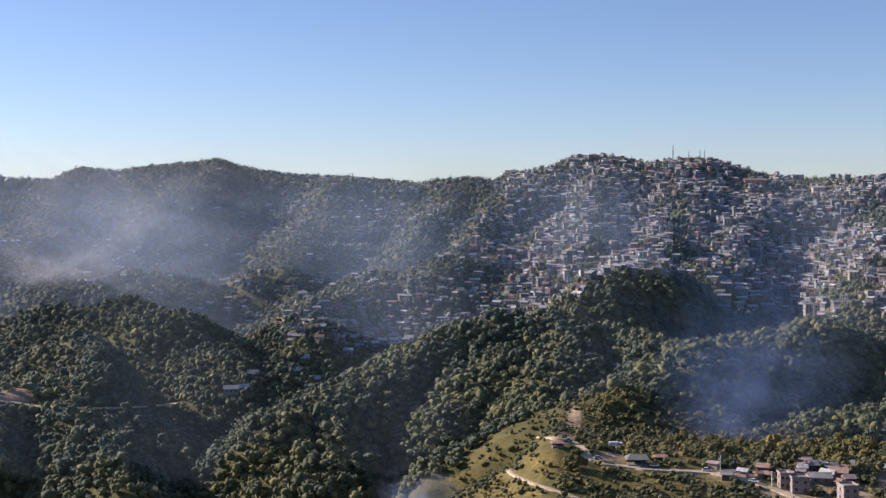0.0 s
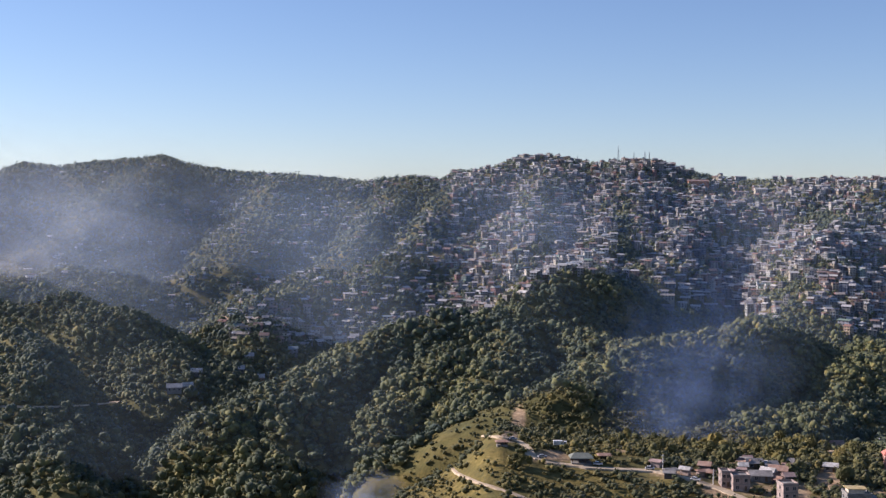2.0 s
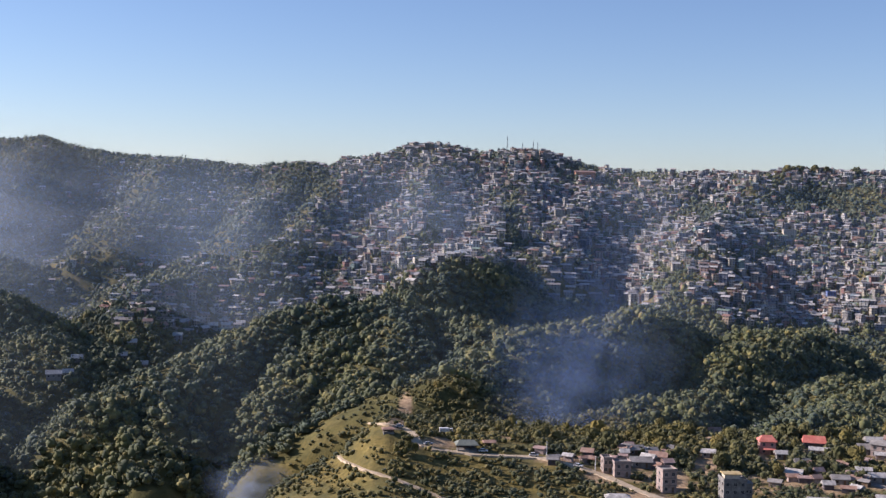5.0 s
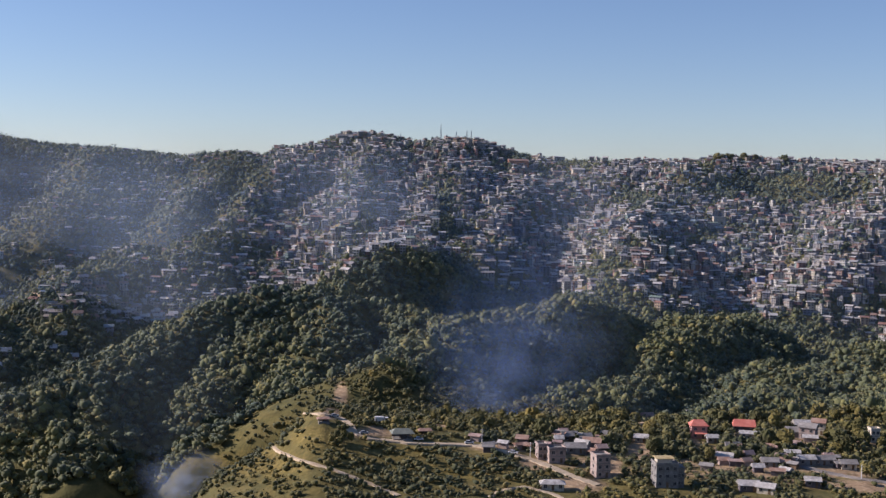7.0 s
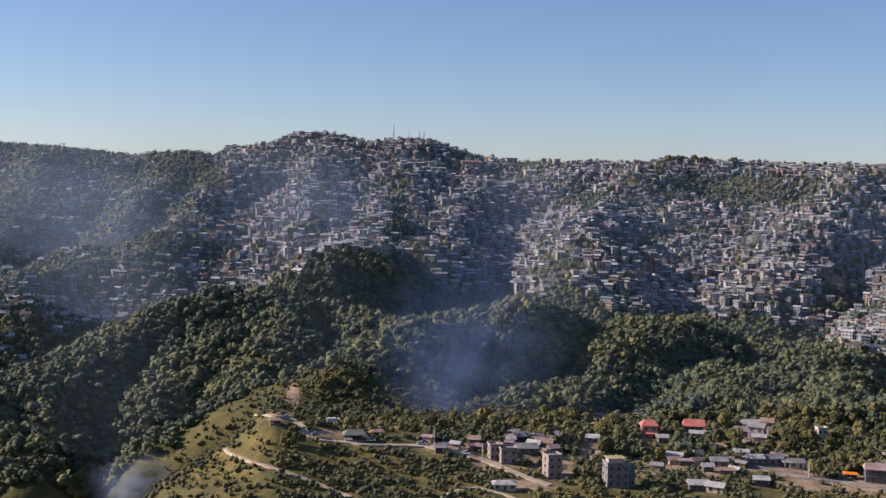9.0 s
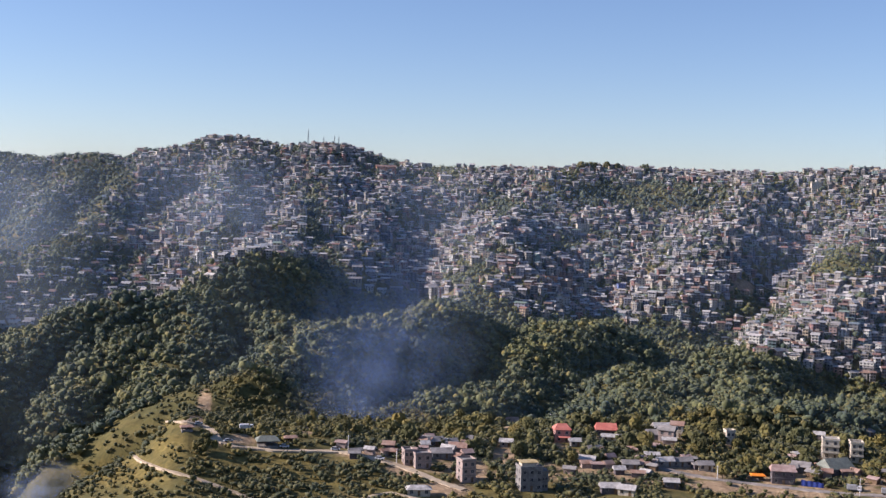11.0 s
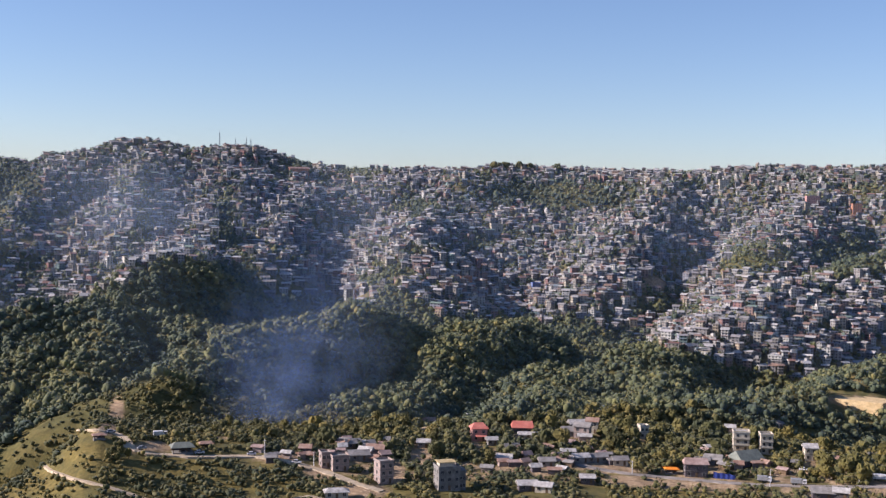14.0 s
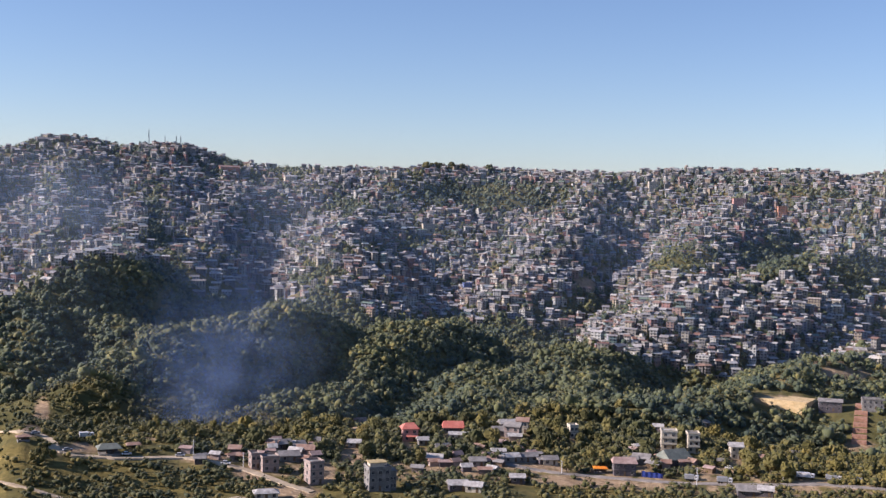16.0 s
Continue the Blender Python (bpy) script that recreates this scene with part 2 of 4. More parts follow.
def profile(az):
    """Knots of the valley and the slopes along each bearing: distance from the eye and angle, from near to far."""
    s, k, tr, tf = (line(q, az) for q in (SKYLINE, KNOLL, TERRACE, TOWNFOOT))
    s = s - 0.02
    one = np.ones_like(az)
    knoll = step(-1.0, 5.5, az)
    deep = 1 - step(-4.0, 4.5, az)
    rows = [
        (-0.05 * one, np.degrees(np.arctan2(-1.7, -0.05)) * one), (40 * one, -29 * one), (200 * one, -25 * one), (410 * one, np.minimum(-16.2, k - 2.0)),
        (530 * one, k), (605 * one, tr), (630 + 60 * knoll, tr - 0.35 - 1.2 * (1 - knoll)),
        (760 * one, np.minimum(tr - 0.4, -10.8) * (1 - deep) - 17.5 * deep),
        (900 * one, -9.5 * (1 - deep) - 13.4 * deep), (1050 * one, np.minimum(-8.2, tf - 0.7)),
        (1280 * one, tf), (1720 * one, tf + (s - tf) * 0.5), (2200 * one, s), (2380 * one, s - 1.4), (3000 * one, -5 * one), (4800 * one, -4 * one),
    ]
    return np.array([r for r, _ in rows]), np.array([e for _, e in rows])


def land(az, u):
    """Places on the land at bearings az and profile positions u (knot numbers, with fractions)."""
    az, u = np.asarray(az, float), np.asarray(u, float)
    r, e = profile(az)
    z = r * np.tan(np.radians(e))
    n = len(r)
    i = np.clip(u.astype(int), 0, n - 2)
    t = u - i
    j = np.arange(len(az))

    def cubic(v):
        d = np.diff(v, axis=0)
        m = np.zeros_like(v)
        m[1:-1] = np.where(d[1:] * d[:-1] > 0, 2 * d[1:] * d[:-1] / np.where(d[1:] + d[:-1] == 0, 1, d[1:] + d[:-1]), 0)
        m[0], m[-1] = d[0], d[-1]
        a, b, ma, mb = v[i, j], v[i + 1, j], m[i, j], m[i + 1, j]
        return a * (2 * t**3 - 3 * t**2 + 1) + ma * (t**3 - 2 * t**2 + t) + b * (3 * t**2 - 2 * t**3) + mb * (t**3 - t**2)

    rr, zz = cubic(r), cubic(z)
    a = np.radians(az)
    x, y = rr * np.sin(a), rr * np.cos(a)
    hilly = step(620, 680, rr) * (1 - step(2050, 2190, rr))
    lumps = 20 * (lattice(x / 95, y / 95, 1) - 0.5) + (9 + step(1050, 1250, rr)) * (lattice(x / 42, y / 42, 2) - 0.5) + 3 * (lattice(x / 15, y / 15, 3) - 0.5)
    ridge = ridge_height(x, y)
    soft = np.logaddexp(zz / 5.0, ridge / 5.0) * 5.0
    zz = zz + (soft - zz) * step(625, 665, rr) * (1 - step(2150, 2200, rr)) + lumps * hilly * 0.8
    zz = zz + 1.6 * (lattice(x / 12, y / 12, 4) - 0.5) * step(380, 530, rr) * (1 - hilly)
    return np.stack([x, y, zz + EYE], -1)


def mesh_object(name, verts, faces, mats, index=None, smooth=False, parent=None):
    me = bpy.data.meshes.new(name)
    me.from_pydata(verts, [], faces)
    for m in mats:
        me.materials.append(m)
    if index is not None:
        me.polygons.foreach_set("material_index", np.asarray(index, dtype=np.int32))
    if smooth:
        me.polygons.foreach_set("use_smooth", np.ones(len(me.polygons), dtype=bool))
    me.update()
    ob = new(name, me)
    ob.parent = parent
    return ob


# Bare earth and dry grass: bearing, angle and half-sizes.
SOIL = [(6.15, -9.95, 0.4, 0.8), (5.7, -10.75, 0.7, 0.3), (7.7, -11.6, 1.3, 0.3), (19.05, -12.95, 0.5, 0.6), (17.5, -13.7, 1.6, 0.4), (20.2, -12.1, 0.8, 0.5), (37.5, -12.05, 2.4, 0.22), (31.5, -12.95, 4.0, 0.3),
        (-19.4, -8.4, 0.9, 0.4), (30.9, -3.85, 0.75, 0.42), (40.1, -8.7, 1.6, 0.25), (29.0, -12.3, 2.0, 0.35), (43.4, -10.4, 0.9, 0.3), (-3.8, -9.65, 0.25, 0.4), (-5.0, -5.0, 1.2, 0.25), (-7.5, -5.4, 0.6, 0.3),
        (-4.5, -6.5, 0.35, 0.2), (20.6, -10.7, 0.7, 0.2), (14.0, -12.2, 2.0, 0.2), (25.0, -12.4, 1.0, 0.2), (36.3, -6.0, 1.0, 0.35), (42.5, -7.4, 1.2, 0.4), (15.5, -12.9, 0.8, 0.35), (11.0, -11.2, 0.5, 0.2)]
DRY = [(2.5, -13.0, 3.0, 0.75), (5.0, -11.9, 1.4, 0.7), (11.4, -11.2, 1.7, 0.4), (43.0, -12.7, 3.5, 0.7), (8.0, -12.6, 4.0, 0.6), (13.0, -13.3, 4.0, 0.6), (33.0, -13.3, 5.0, 0.7), (-2.3, -2.7, 0.9, 0.8), (2.0, -2.4, 1.2, 0.7),
       (23.0, -11.8, 1.5, 0.4), (30.5, -10.6, 2.2, 0.5), (36.0, -10.2, 3.0, 0.5), (-15.0, -7.4, 1.0, 0.4), (17.0, -10.2, 2.0, 0.5), (18.5, -6.4, 1.6, 0.3), (40.5, -7.6, 1.3, 0.4)]


def blob(a, e, spots):
    w = np.zeros_like(a)
    for c, d, wa, we in spots:
        w = np.maximum(w, np.exp(-(((a - c) / wa) ** 2 + ((e - d) / we) ** 2) ** 2))
    return w


def patchy(a, e, spots):
    ragged = 0.55 * lattice(a * 3.0, e * 5.0, 11) + 0.45 * lattice(a * 9.0, e * 15.0, 12)
    return np.clip((blob(a, e, spots) - 0.75 + 0.9 * ragged - 0.15) * 2.6, 0, 1) * (blob(a, e, spots) > 0.05)


def build_land():
    az = np.concatenate([np.arange(-180, -26, 4.0), np.arange(-26, 50, 0.15), np.arange(50, 180, 4.0)])
    u = np.concatenate([np.arange(0, 3, 0.25), np.arange(3, 6.6, 0.035), np.arange(6.6, 10.2, 0.045), np.arange(10.2, 12.2, 0.03), np.arange(12.2, 13.2, 0.1), np.arange(13.2, 15.01, 0.2)])
    A, U = np.meshgrid(az, u, indexing="ij")
    v = land(A.ravel(), U.ravel())
    na, nu = len(az), len(u)
    i, j = np.meshgrid(np.arange(na), np.arange(nu - 1), indexing="ij")
    a, b = (i * nu + j).ravel(), (((i + 1) % na) * nu + j).ravel()
    f = np.stack([a, a + 1, b + 1, b], 1)
    ob = mesh_object("ground", v.tolist(), f.tolist(), [M_GROUND], smooth=True)
    el = np.degrees(np.arctan2(v[:, 2] - EYE, np.hypot(v[:, 0], v[:, 1])))
    for name, spots in (("soil", SOIL), ("dry_grass", DRY)):
        at = ob.data.attributes.new(name, "FLOAT", "POINT")
        v0 = patchy(A.ravel(), el, spots)
        if name == "soil":
            v0 = np.maximum(v0, 0.75 * town(A.ravel(), el) * step(0.35, 0.7, lattice(A.ravel() * 7, el * 9, 51)))
            v0 = np.maximum(v0, 0.85 * step(0.28, 0.55, lattice(A.ravel() * 2.5, el * 7, 53)) * step(14, 18, A.ravel()) * step(-13.3, -12.9, el) * (1 - step(-11.0, -10.5, el)))
        else:
            v0 = np.maximum(v0, 0.6 * (1 - step(-11.0, -10.4, el)) * step(0.3, 0.7, lattice(A.ravel() * 2.0, el * 5, 52)) * step(-2, 3, A.ravel()))
        at.data.foreach_set("value", v0)
    return tagged(ob, "forested hillsides and valley below the ridge town", "ground", kind="structure")


rng = np.random.default_rng(7)


# ---- woods ----
def crown_template(seed, lumps, leaves, sub, spray=0.13):
    """A crown of unequal lumps with loose sprays of leaves round them; unit radius, base at 0."""
    r = np.random.default_rng(seed)
    V, Fc = [], []
    for k in range(lumps):
        bm = bmesh.new()
        bmesh.ops.create_icosphere(bm, subdivisions=sub, radius=1.0)
        c = np.array([r.uniform(-0.5, 0.5), r.uniform(-0.5, 0.5), r.uniform(0.5, 1.25)]) if k else np.array([0, 0, 0.75])
        s = np.array([r.uniform(0.4, 0.62), r.uniform(0.4, 0.62), r.uniform(0.32, 0.5)]) * (1.25 if k == 0 else 1.0)
        o = len(V)
        for q in bm.verts:
            p = np.array(q.co)
            V.append(c + p * s * (1 + r.uniform(-0.34, 0.3)))
        Fc += [[o + w.index for w in fc.verts] for fc in bm.faces]
        bm.free()
    for k in range(leaves):
        d = r.normal(size=3)
        d /= np.linalg.norm(d)
        d[2] = abs(d[2]) if r.random() < 0.75 else d[2]
        c = np.array([0, 0, 0.8]) + d * np.array([0.95, 0.95, 0.75]) * r.uniform(0.75, 1.12)
        o = len(V)
        for q in range(3):
            V.append(c + r.normal(size=3) * spray)
        Fc.append([o, o + 1, o + 2])
    return np.array(V), np.array(Fc)


def scatter(name, places, sizes, templates, mat, label, tall=(0.85, 1.35), sink=0.15):
    """Many crowns as one mesh."""
    V, Fc, o = [], [], 0
    pick = rng.integers(0, len(templates), len(places))
    for k, (tv, tf) in enumerate(templates):
        q = np.where(pick == k)[0]
        if not len(q):
            continue
        a = rng.uniform(0, 6.28, len(q))
        s = sizes[q]
        h = s * rng.uniform(*tall, len(q))
        x = (tv[None, :, 0] * np.cos(a)[:, None] - tv[None, :, 1] * np.sin(a)[:, None]) * s[:, None]
        y = (tv[None, :, 0] * np.sin(a)[:, None] + tv[None, :, 1] * np.cos(a)[:, None]) * s[:, None]
        z = (tv[None, :, 2] - sink) * h[:, None]
        v = np.stack([x, y, z], -1) + places[q][:, None, :]
        V.append(v.reshape(-1, 3))
        Fc.append((tf[None] + (o + np.arange(len(q)) * len(tv))[:, None, None]).reshape(-1, 3))
        o += len(q) * len(tv)
    V, Fc = np.concatenate(V), np.concatenate(Fc)
    me = bpy.data.meshes.new(name)
    me.vertices.add(len(V))
    me.vertices.foreach_set("co", V.ravel())
    me.loops.add(Fc.size)
    me.loops.foreach_set("vertex_index", Fc.ravel().astype(np.int32))
    me.polygons.add(len(Fc))
    me.polygons.foreach_set("loop_start", np.arange(0, Fc.size, 3, dtype=np.int32))
    me.materials.append(mat)
    me.update(calc_edges=True)
    return tagged(new(name, me), label, "trees", kind="stuff")


def spread(n, az, u, keep, gap):
    """Random places on the land where keep(bearing, angle) allows, at least about gap metres apart."""
    a, q = rng.uniform(*az, n), rng.uniform(*u, n)
    p = land(a, q)
    r = np.hypot(p[:, 0], p[:, 1])
    el = np.degrees(np.arctan2(p[:, 2] - EYE, r))
    ok = rng.random(n) < keep(a, el)
    p, a, el, q = p[ok], a[ok], el[ok], q[ok]
    cell = np.floor(p / (gap, gap, gap * 0.7)).astype(int)
    _, first = np.unique(cell, axis=0, return_index=True)
    return p[first], a[first], el[first], q[first]


# Woods inside the town (bearing, angle, half-sizes), and bare slopes among the woods.
GREEN = [(30.9, -3.9, 0.85, 0.5), (-16, 0.3, 4.5, 1.6), (-10.5, 0.9, 3.0, 1.0), (1.4, 0.35, 1.4, 0.85), (-0.6, -2.2, 1.0, 1.4), (-2.4, -2.4, 1.0, 1.0), (9.7, -4.0, 3.8, 0.8), (26.3, 0.1, 4.6, 0.85), (20.0, -0.6, 1.0, 0.6), (43.4, -3.0, 1.8, 1.3), (18.2, -4.2, 1.0, 0.9), (35.0, -2.6, 1.3, 0.6), (11.0, -1.2, 0.6, 1.6), (7.2, -1.6, 0.5, 1.2), (22.5, -2.3, 0.9, 0.5), (31.5, -5.0, 1.6, 0.6),
         (14.2, 1.3, 1.0, 0.25), (17.0, 1.0, 1.4, 0.2), (39.6, -2.6, 2.6, 1.0), (15.2, -4.6, 1.5, 0.8), (-8, -2.8, 2.0, 0.5), (35.5, -2.6, 1.2, 0.5)]
town_edge = lambda a: np.interp(a, [-20, -14, -9, -4, 0, 4.5, 6.5, 8, 10, 12, 14, 15.2, 17.5, 19, 20.5, 25, 29, 33, 36, 45], [-3.0, -3.8, -6.0, -6.8, -5.9, -4.9, -4.2, -3.3, -3.05, -3.1, -3.9, -4.9, -5.0, -4.2, -5.4, -5.5, -5.8, -6.8, -7.6, -7.9])


def town(a, e):
    w = step(town_edge(a) - 0.5, town_edge(a) + 0.4, e) * (1 - 0.99 * blob(a, e, GREEN))
    patch = step(0.22, 0.68, 0.5 * lattice(a * 0.9, e * 1.6, 21) + 0.5 * lattice(a * 2.6, e * 4.2, 22))
    return w * (0.25 + 0.75 * patch) * np.interp(a, [-20, -12, -6, 0, 3, 8], [0.02, 0.07, 0.17, 0.28, 0.7, 1.0]) * (1 + 1.6 * blob(a, e, [(-3.0, -5.7, 2.6, 0.9), (-10.5, -4.4, 2.0, 0.4)]))


build_land()
CLEAR = [(12.7, 17.0, -4.9, -3.3), (5.3, 6.4, -11.2, -9.6), (38.6, 41.7, -9.4, -8.3), (41.6, 43.1, -9.5, -8.6), (42.8, 44.3, -10.9, -8.4), (-21, -19.2, -8.95, -8.4), (-19.2, -17.6, -9.2, -8.7), (-17.6, -12.2, -9.4, -9.05), (-10.3, -9.0, -8.85, -8.35), (-3.4, -1.1, -6.7, -6.1), (-6.2, -5.75, -8.5, -8.1)]


def wild(a, e):
    """Where trees may grow."""
    w = 1 - 0.97 * np.maximum(patchy(a, e, SOIL), 0.6 * patchy(a, e, DRY) * ((a > 5.6) | (e > -8.5)))
    for a0, a1, e0, e1 in CLEAR:
        w = np.where((a > a0) & (a < a1) & (e > e0) & (e < e1), 0.0, w)
    return w



VIEW_AZ, VIEW_U = np.arange(-22, 48, 0.25), np.arange(3, 12.6, 0.05)
g_a, g_u = np.meshgrid(VIEW_AZ, VIEW_U, indexing="ij")
g_p = land(g_a.ravel(), g_u.ravel())
HORIZON = np.maximum.accumulate(np.degrees(np.arctan2(g_p[:, 2] - EYE, np.hypot(g_p[:, 0], g_p[:, 1]))).reshape(g_a.shape), axis=1)


def open_side(a, e, q):
    """Leaves out the floors of hollows, where the woods are thin."""
    h = HORIZON[np.clip(((a + 22) / 0.25).round().astype(int), 0, len(VIEW_AZ) - 1), np.clip(((q - 3) / 0.05).astype(int), 0, len(VIEW_U) - 1)]
    return e > h - 0.45


near_t = [crown_template(k, 3, 22, 1, 0.16) for k in range(10)]
far_t = [crown_template(20 + k, 2, 8, 1, 0.22) for k in range(5)]
p, a, e, q = spread(140000, (-21, 47), (6.4, 10.85), lambda a, e: (1 - 0.9 * town(a, e)) * wild(a, e), 7.1)
k = open_side(a, e, q)
p, a, e = p[k], a[k], e[k]
scatter("forest", p, rng.uniform(2.3, 4.4, len(p)) * (0.75 + 0.5 * lattice(a * 1.5, e * 3, 31)) * np.where(rng.random(len(p)) < 0.12, 1.4, 1.0), near_t, M_FOREST, "dense dark green forest covering the middle hills")
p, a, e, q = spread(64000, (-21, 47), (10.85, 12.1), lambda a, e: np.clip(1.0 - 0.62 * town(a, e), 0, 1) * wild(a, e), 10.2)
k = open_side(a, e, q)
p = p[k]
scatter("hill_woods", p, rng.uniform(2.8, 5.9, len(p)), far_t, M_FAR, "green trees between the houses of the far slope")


# ---- the town ----
def house_mesh(rg, w, d, floors, gable, sink=5.0):
    """Vertices, faces and material slots (0 wall, 1 roof, 2 window) of one house; its front faces -y."""
    V, F, M = [], [], []

    def box(x0, x1, y0, y1, z0, z1, m):
        o = len(V)
        V.extend([(x, y, z) for z in (z0, z1) for x, y in ((x0, y0), (x1, y0), (x1, y1), (x0, y1))])
        F.extend([[o + 4, o + 5, o + 6, o + 7], [o, o + 1, o + 5, o + 4], [o + 1, o + 2, o + 6, o + 5], [o + 2, o + 3, o + 7, o + 6], [o + 3, o, o + 4, o + 7]])
        M.extend([m] * 5)

    h = floors * 2.7
    box(-w / 2, w / 2, -d / 2, d / 2, -sink, h, 0)
    for k in range(floors):
        z = k * 2.7
        n = max(2, int(w / 3.2))
        for i in range(n):
            x = (i + 0.5) * w / n - w / 2
            o = len(V)
            V.extend([(x - 0.7, -d / 2 - 0.05, z + 0.9), (x + 0.7, -d / 2 - 0.05, z + 0.9), (x + 0.7, -d / 2 - 0.05, z + 2.3), (x - 0.7, -d / 2 - 0.05, z + 2.3)])
            F.append([o, o + 1, o + 2, o + 3])
            M.append(2)
        for sx in (-1, 1):
            for y in (-d / 4, d / 4):
                o = len(V)
                x = sx * (w / 2 + 0.05)
                V.extend([(x, y - 0.6 * sx, z + 0.9), (x, y + 0.6 * sx, z + 0.9), (x, y + 0.6 * sx, z + 2.3), (x, y - 0.6 * sx, z + 2.3)])
                F.append([o, o + 1, o + 2, o + 3])
                M.append(2)
        if k and rg.random() < 0.5:
            box(-w / 2 - 0.1, w / 2 + 0.1, -d / 2 - 1.1, -d / 2 + 0.02, z - 0.15, z + 0.05, 0)
    if gable:
        o, g, rise = len(V), 1.0, d * rg.uniform(0.18, 0.32)
        V.extend([(-w / 2 - g, -d / 2 - g, h - 0.1), (w / 2 + g, -d / 2 - g, h - 0.1), (w / 2 + g, d / 2 + g, h - 0.1), (-w / 2 - g, d / 2 + g, h - 0.1), (-w / 2 - g * 0.8, 0, h + rise), (w / 2 + g * 0.8, 0, h + rise)])
        F.extend([[o, o + 1, o + 5, o + 4], [o + 2, o + 3, o + 4, o + 5], [o + 3, o, o + 4], [o + 1, o + 2, o + 5], [o + 3, o + 2, o + 1, o]])
        M.extend([1, 1, 0, 0, 0])
    else:
        box(-w / 2 - 0.4, w / 2 + 0.4, -d / 2 - 0.4, d / 2 + 0.4, h - 0.12, h + 0.25, 0)
        if rg.random() < 0.5:
            x = rg.uniform(-w / 4, w / 4)
            box(x - 1.5, x + 1.5, -1, 2.2, h + 0.2, h + 2.4, 1)
    return np.array(V), F, M


def bearing(az):
    """The turn of a thing that faces the eye from that bearing."""
    return -az


def spot(az, el, u0=3.2, u1=10.4):
    """The nearest place of the land on that bearing and at that angle."""
    u = np.linspace(u0, u1, 900)
    p = land(np.full(900, float(az)), u)
    e = np.degrees(np.arctan2(p[:, 2] - EYE, np.hypot(p[:, 0], p[:, 1])))
    i = int(np.argmax(e >= el)) if (e >= el).any() else int(np.argmin(np.abs(e - el)))
    return Vector(p[i])


def thing(name, place, turn, label, category, group=""):
    ob = new(name)
    ob.matrix_world = Matrix.Translation(place) @ pose(0, 0, 0, 0, 0, turn)
    return tagged(ob, label, category, group)


def part(name, bm, mat, parent, label="", at=(0, 0, 0), smooth=False):
    me = bm if isinstance(bm, bpy.types.Mesh) else None
    if me is None:
        me = bpy.data.meshes.new(name)
        bm.to_mesh(me)
        bm.free()
        me.materials.append(mat)
        if smooth:
            me.polygons.foreach_set("use_smooth", np.ones(len(me.polygons), dtype=bool))
    ob = new(name, me)
    ob.parent = parent
    ob.location = at
    return tagged(ob, label)


def slab(*boxes, bevel=0.0):
    """A bmesh of boxes, each given as x0, x1, y0, y1, z0, z1."""
    bm = bmesh.new()
    for x0, x1, y0, y1, z0, z1 in boxes:
        bmesh.ops.create_cube(bm, size=1.0, matrix=Matrix.Translation(((x0 + x1) / 2, (y0 + y1) / 2, (z0 + z1) / 2)) @ Matrix.Diagonal((x1 - x0, y1 - y0, z1 - z0, 1)))
    if bevel:
        bmesh.ops.bevel(bm, geom=bm.edges[:], offset=bevel, segments=1, affect="EDGES")
    return bm


def solid(verts, faces):
    bm = bmesh.new()
    v = [bm.verts.new(q) for q in verts]
    for f in faces:
        bm.faces.new([v[i] for i in f])
    return bm


def rod(p0, p1, r0, r1, sides=6):
    bm = bmesh.new()
    p0, p1 = Vector(p0), Vector(p1)
    m = Matrix.Translation((p0 + p1) / 2) @ (p1 - p0).to_track_quat("Z", "Y").to_matrix().to_4x4()
    bmesh.ops.create_cone(bm, cap_ends=True, segments=sides, radius1=r0, radius2=r1, depth=(p1 - p0).length, matrix=m)
    return bm


def roof_shape(w, d, h, rise, hip=0.0, over=0.7, thick=0.18):
    """A sheet roof with eaves, hipped by that share of its length at each end; ridge along x."""
    x, y, r = w / 2 + over, d / 2 + over, w / 2 + over - hip * (w / 2)
    top = [(-x, -y, h), (x, -y, h), (x, y, h), (-x, y, h), (-r, 0, h + rise), (r, 0, h + rise)]
    low = [(a, b, c - thick) for a, b, c in top]
    f = [(0, 1, 5, 4), (2, 3, 4, 5), (3, 0, 4), (1, 2, 5)]
    g = [tuple(6 + i for i in reversed(q)) for q in f]
    rim = [(0, 6, 7, 1), (1, 7, 8, 2), (2, 8, 9, 3), (3, 9, 6, 0)]
    return solid(top + low, f + g + rim)


def gable_walls(w, d, h, rise, sink):
    v = [(-w / 2, -d / 2, -sink), (w / 2, -d / 2, -sink), (w / 2, d / 2, -sink), (-w / 2, d / 2, -sink), (-w / 2, -d / 2, h), (w / 2, -d / 2, h), (w / 2, d / 2, h), (-w / 2, d / 2, h), (-w / 2, 0, h + rise), (w / 2, 0, h + rise)]
    return solid(v, [(0, 1, 5, 4), (2, 3, 7, 6), (1, 2, 6, 9, 5), (3, 0, 4, 8, 7), (4, 5, 9, 8), (6, 7, 8, 9), (3, 2, 1, 0)])


WIN = {}


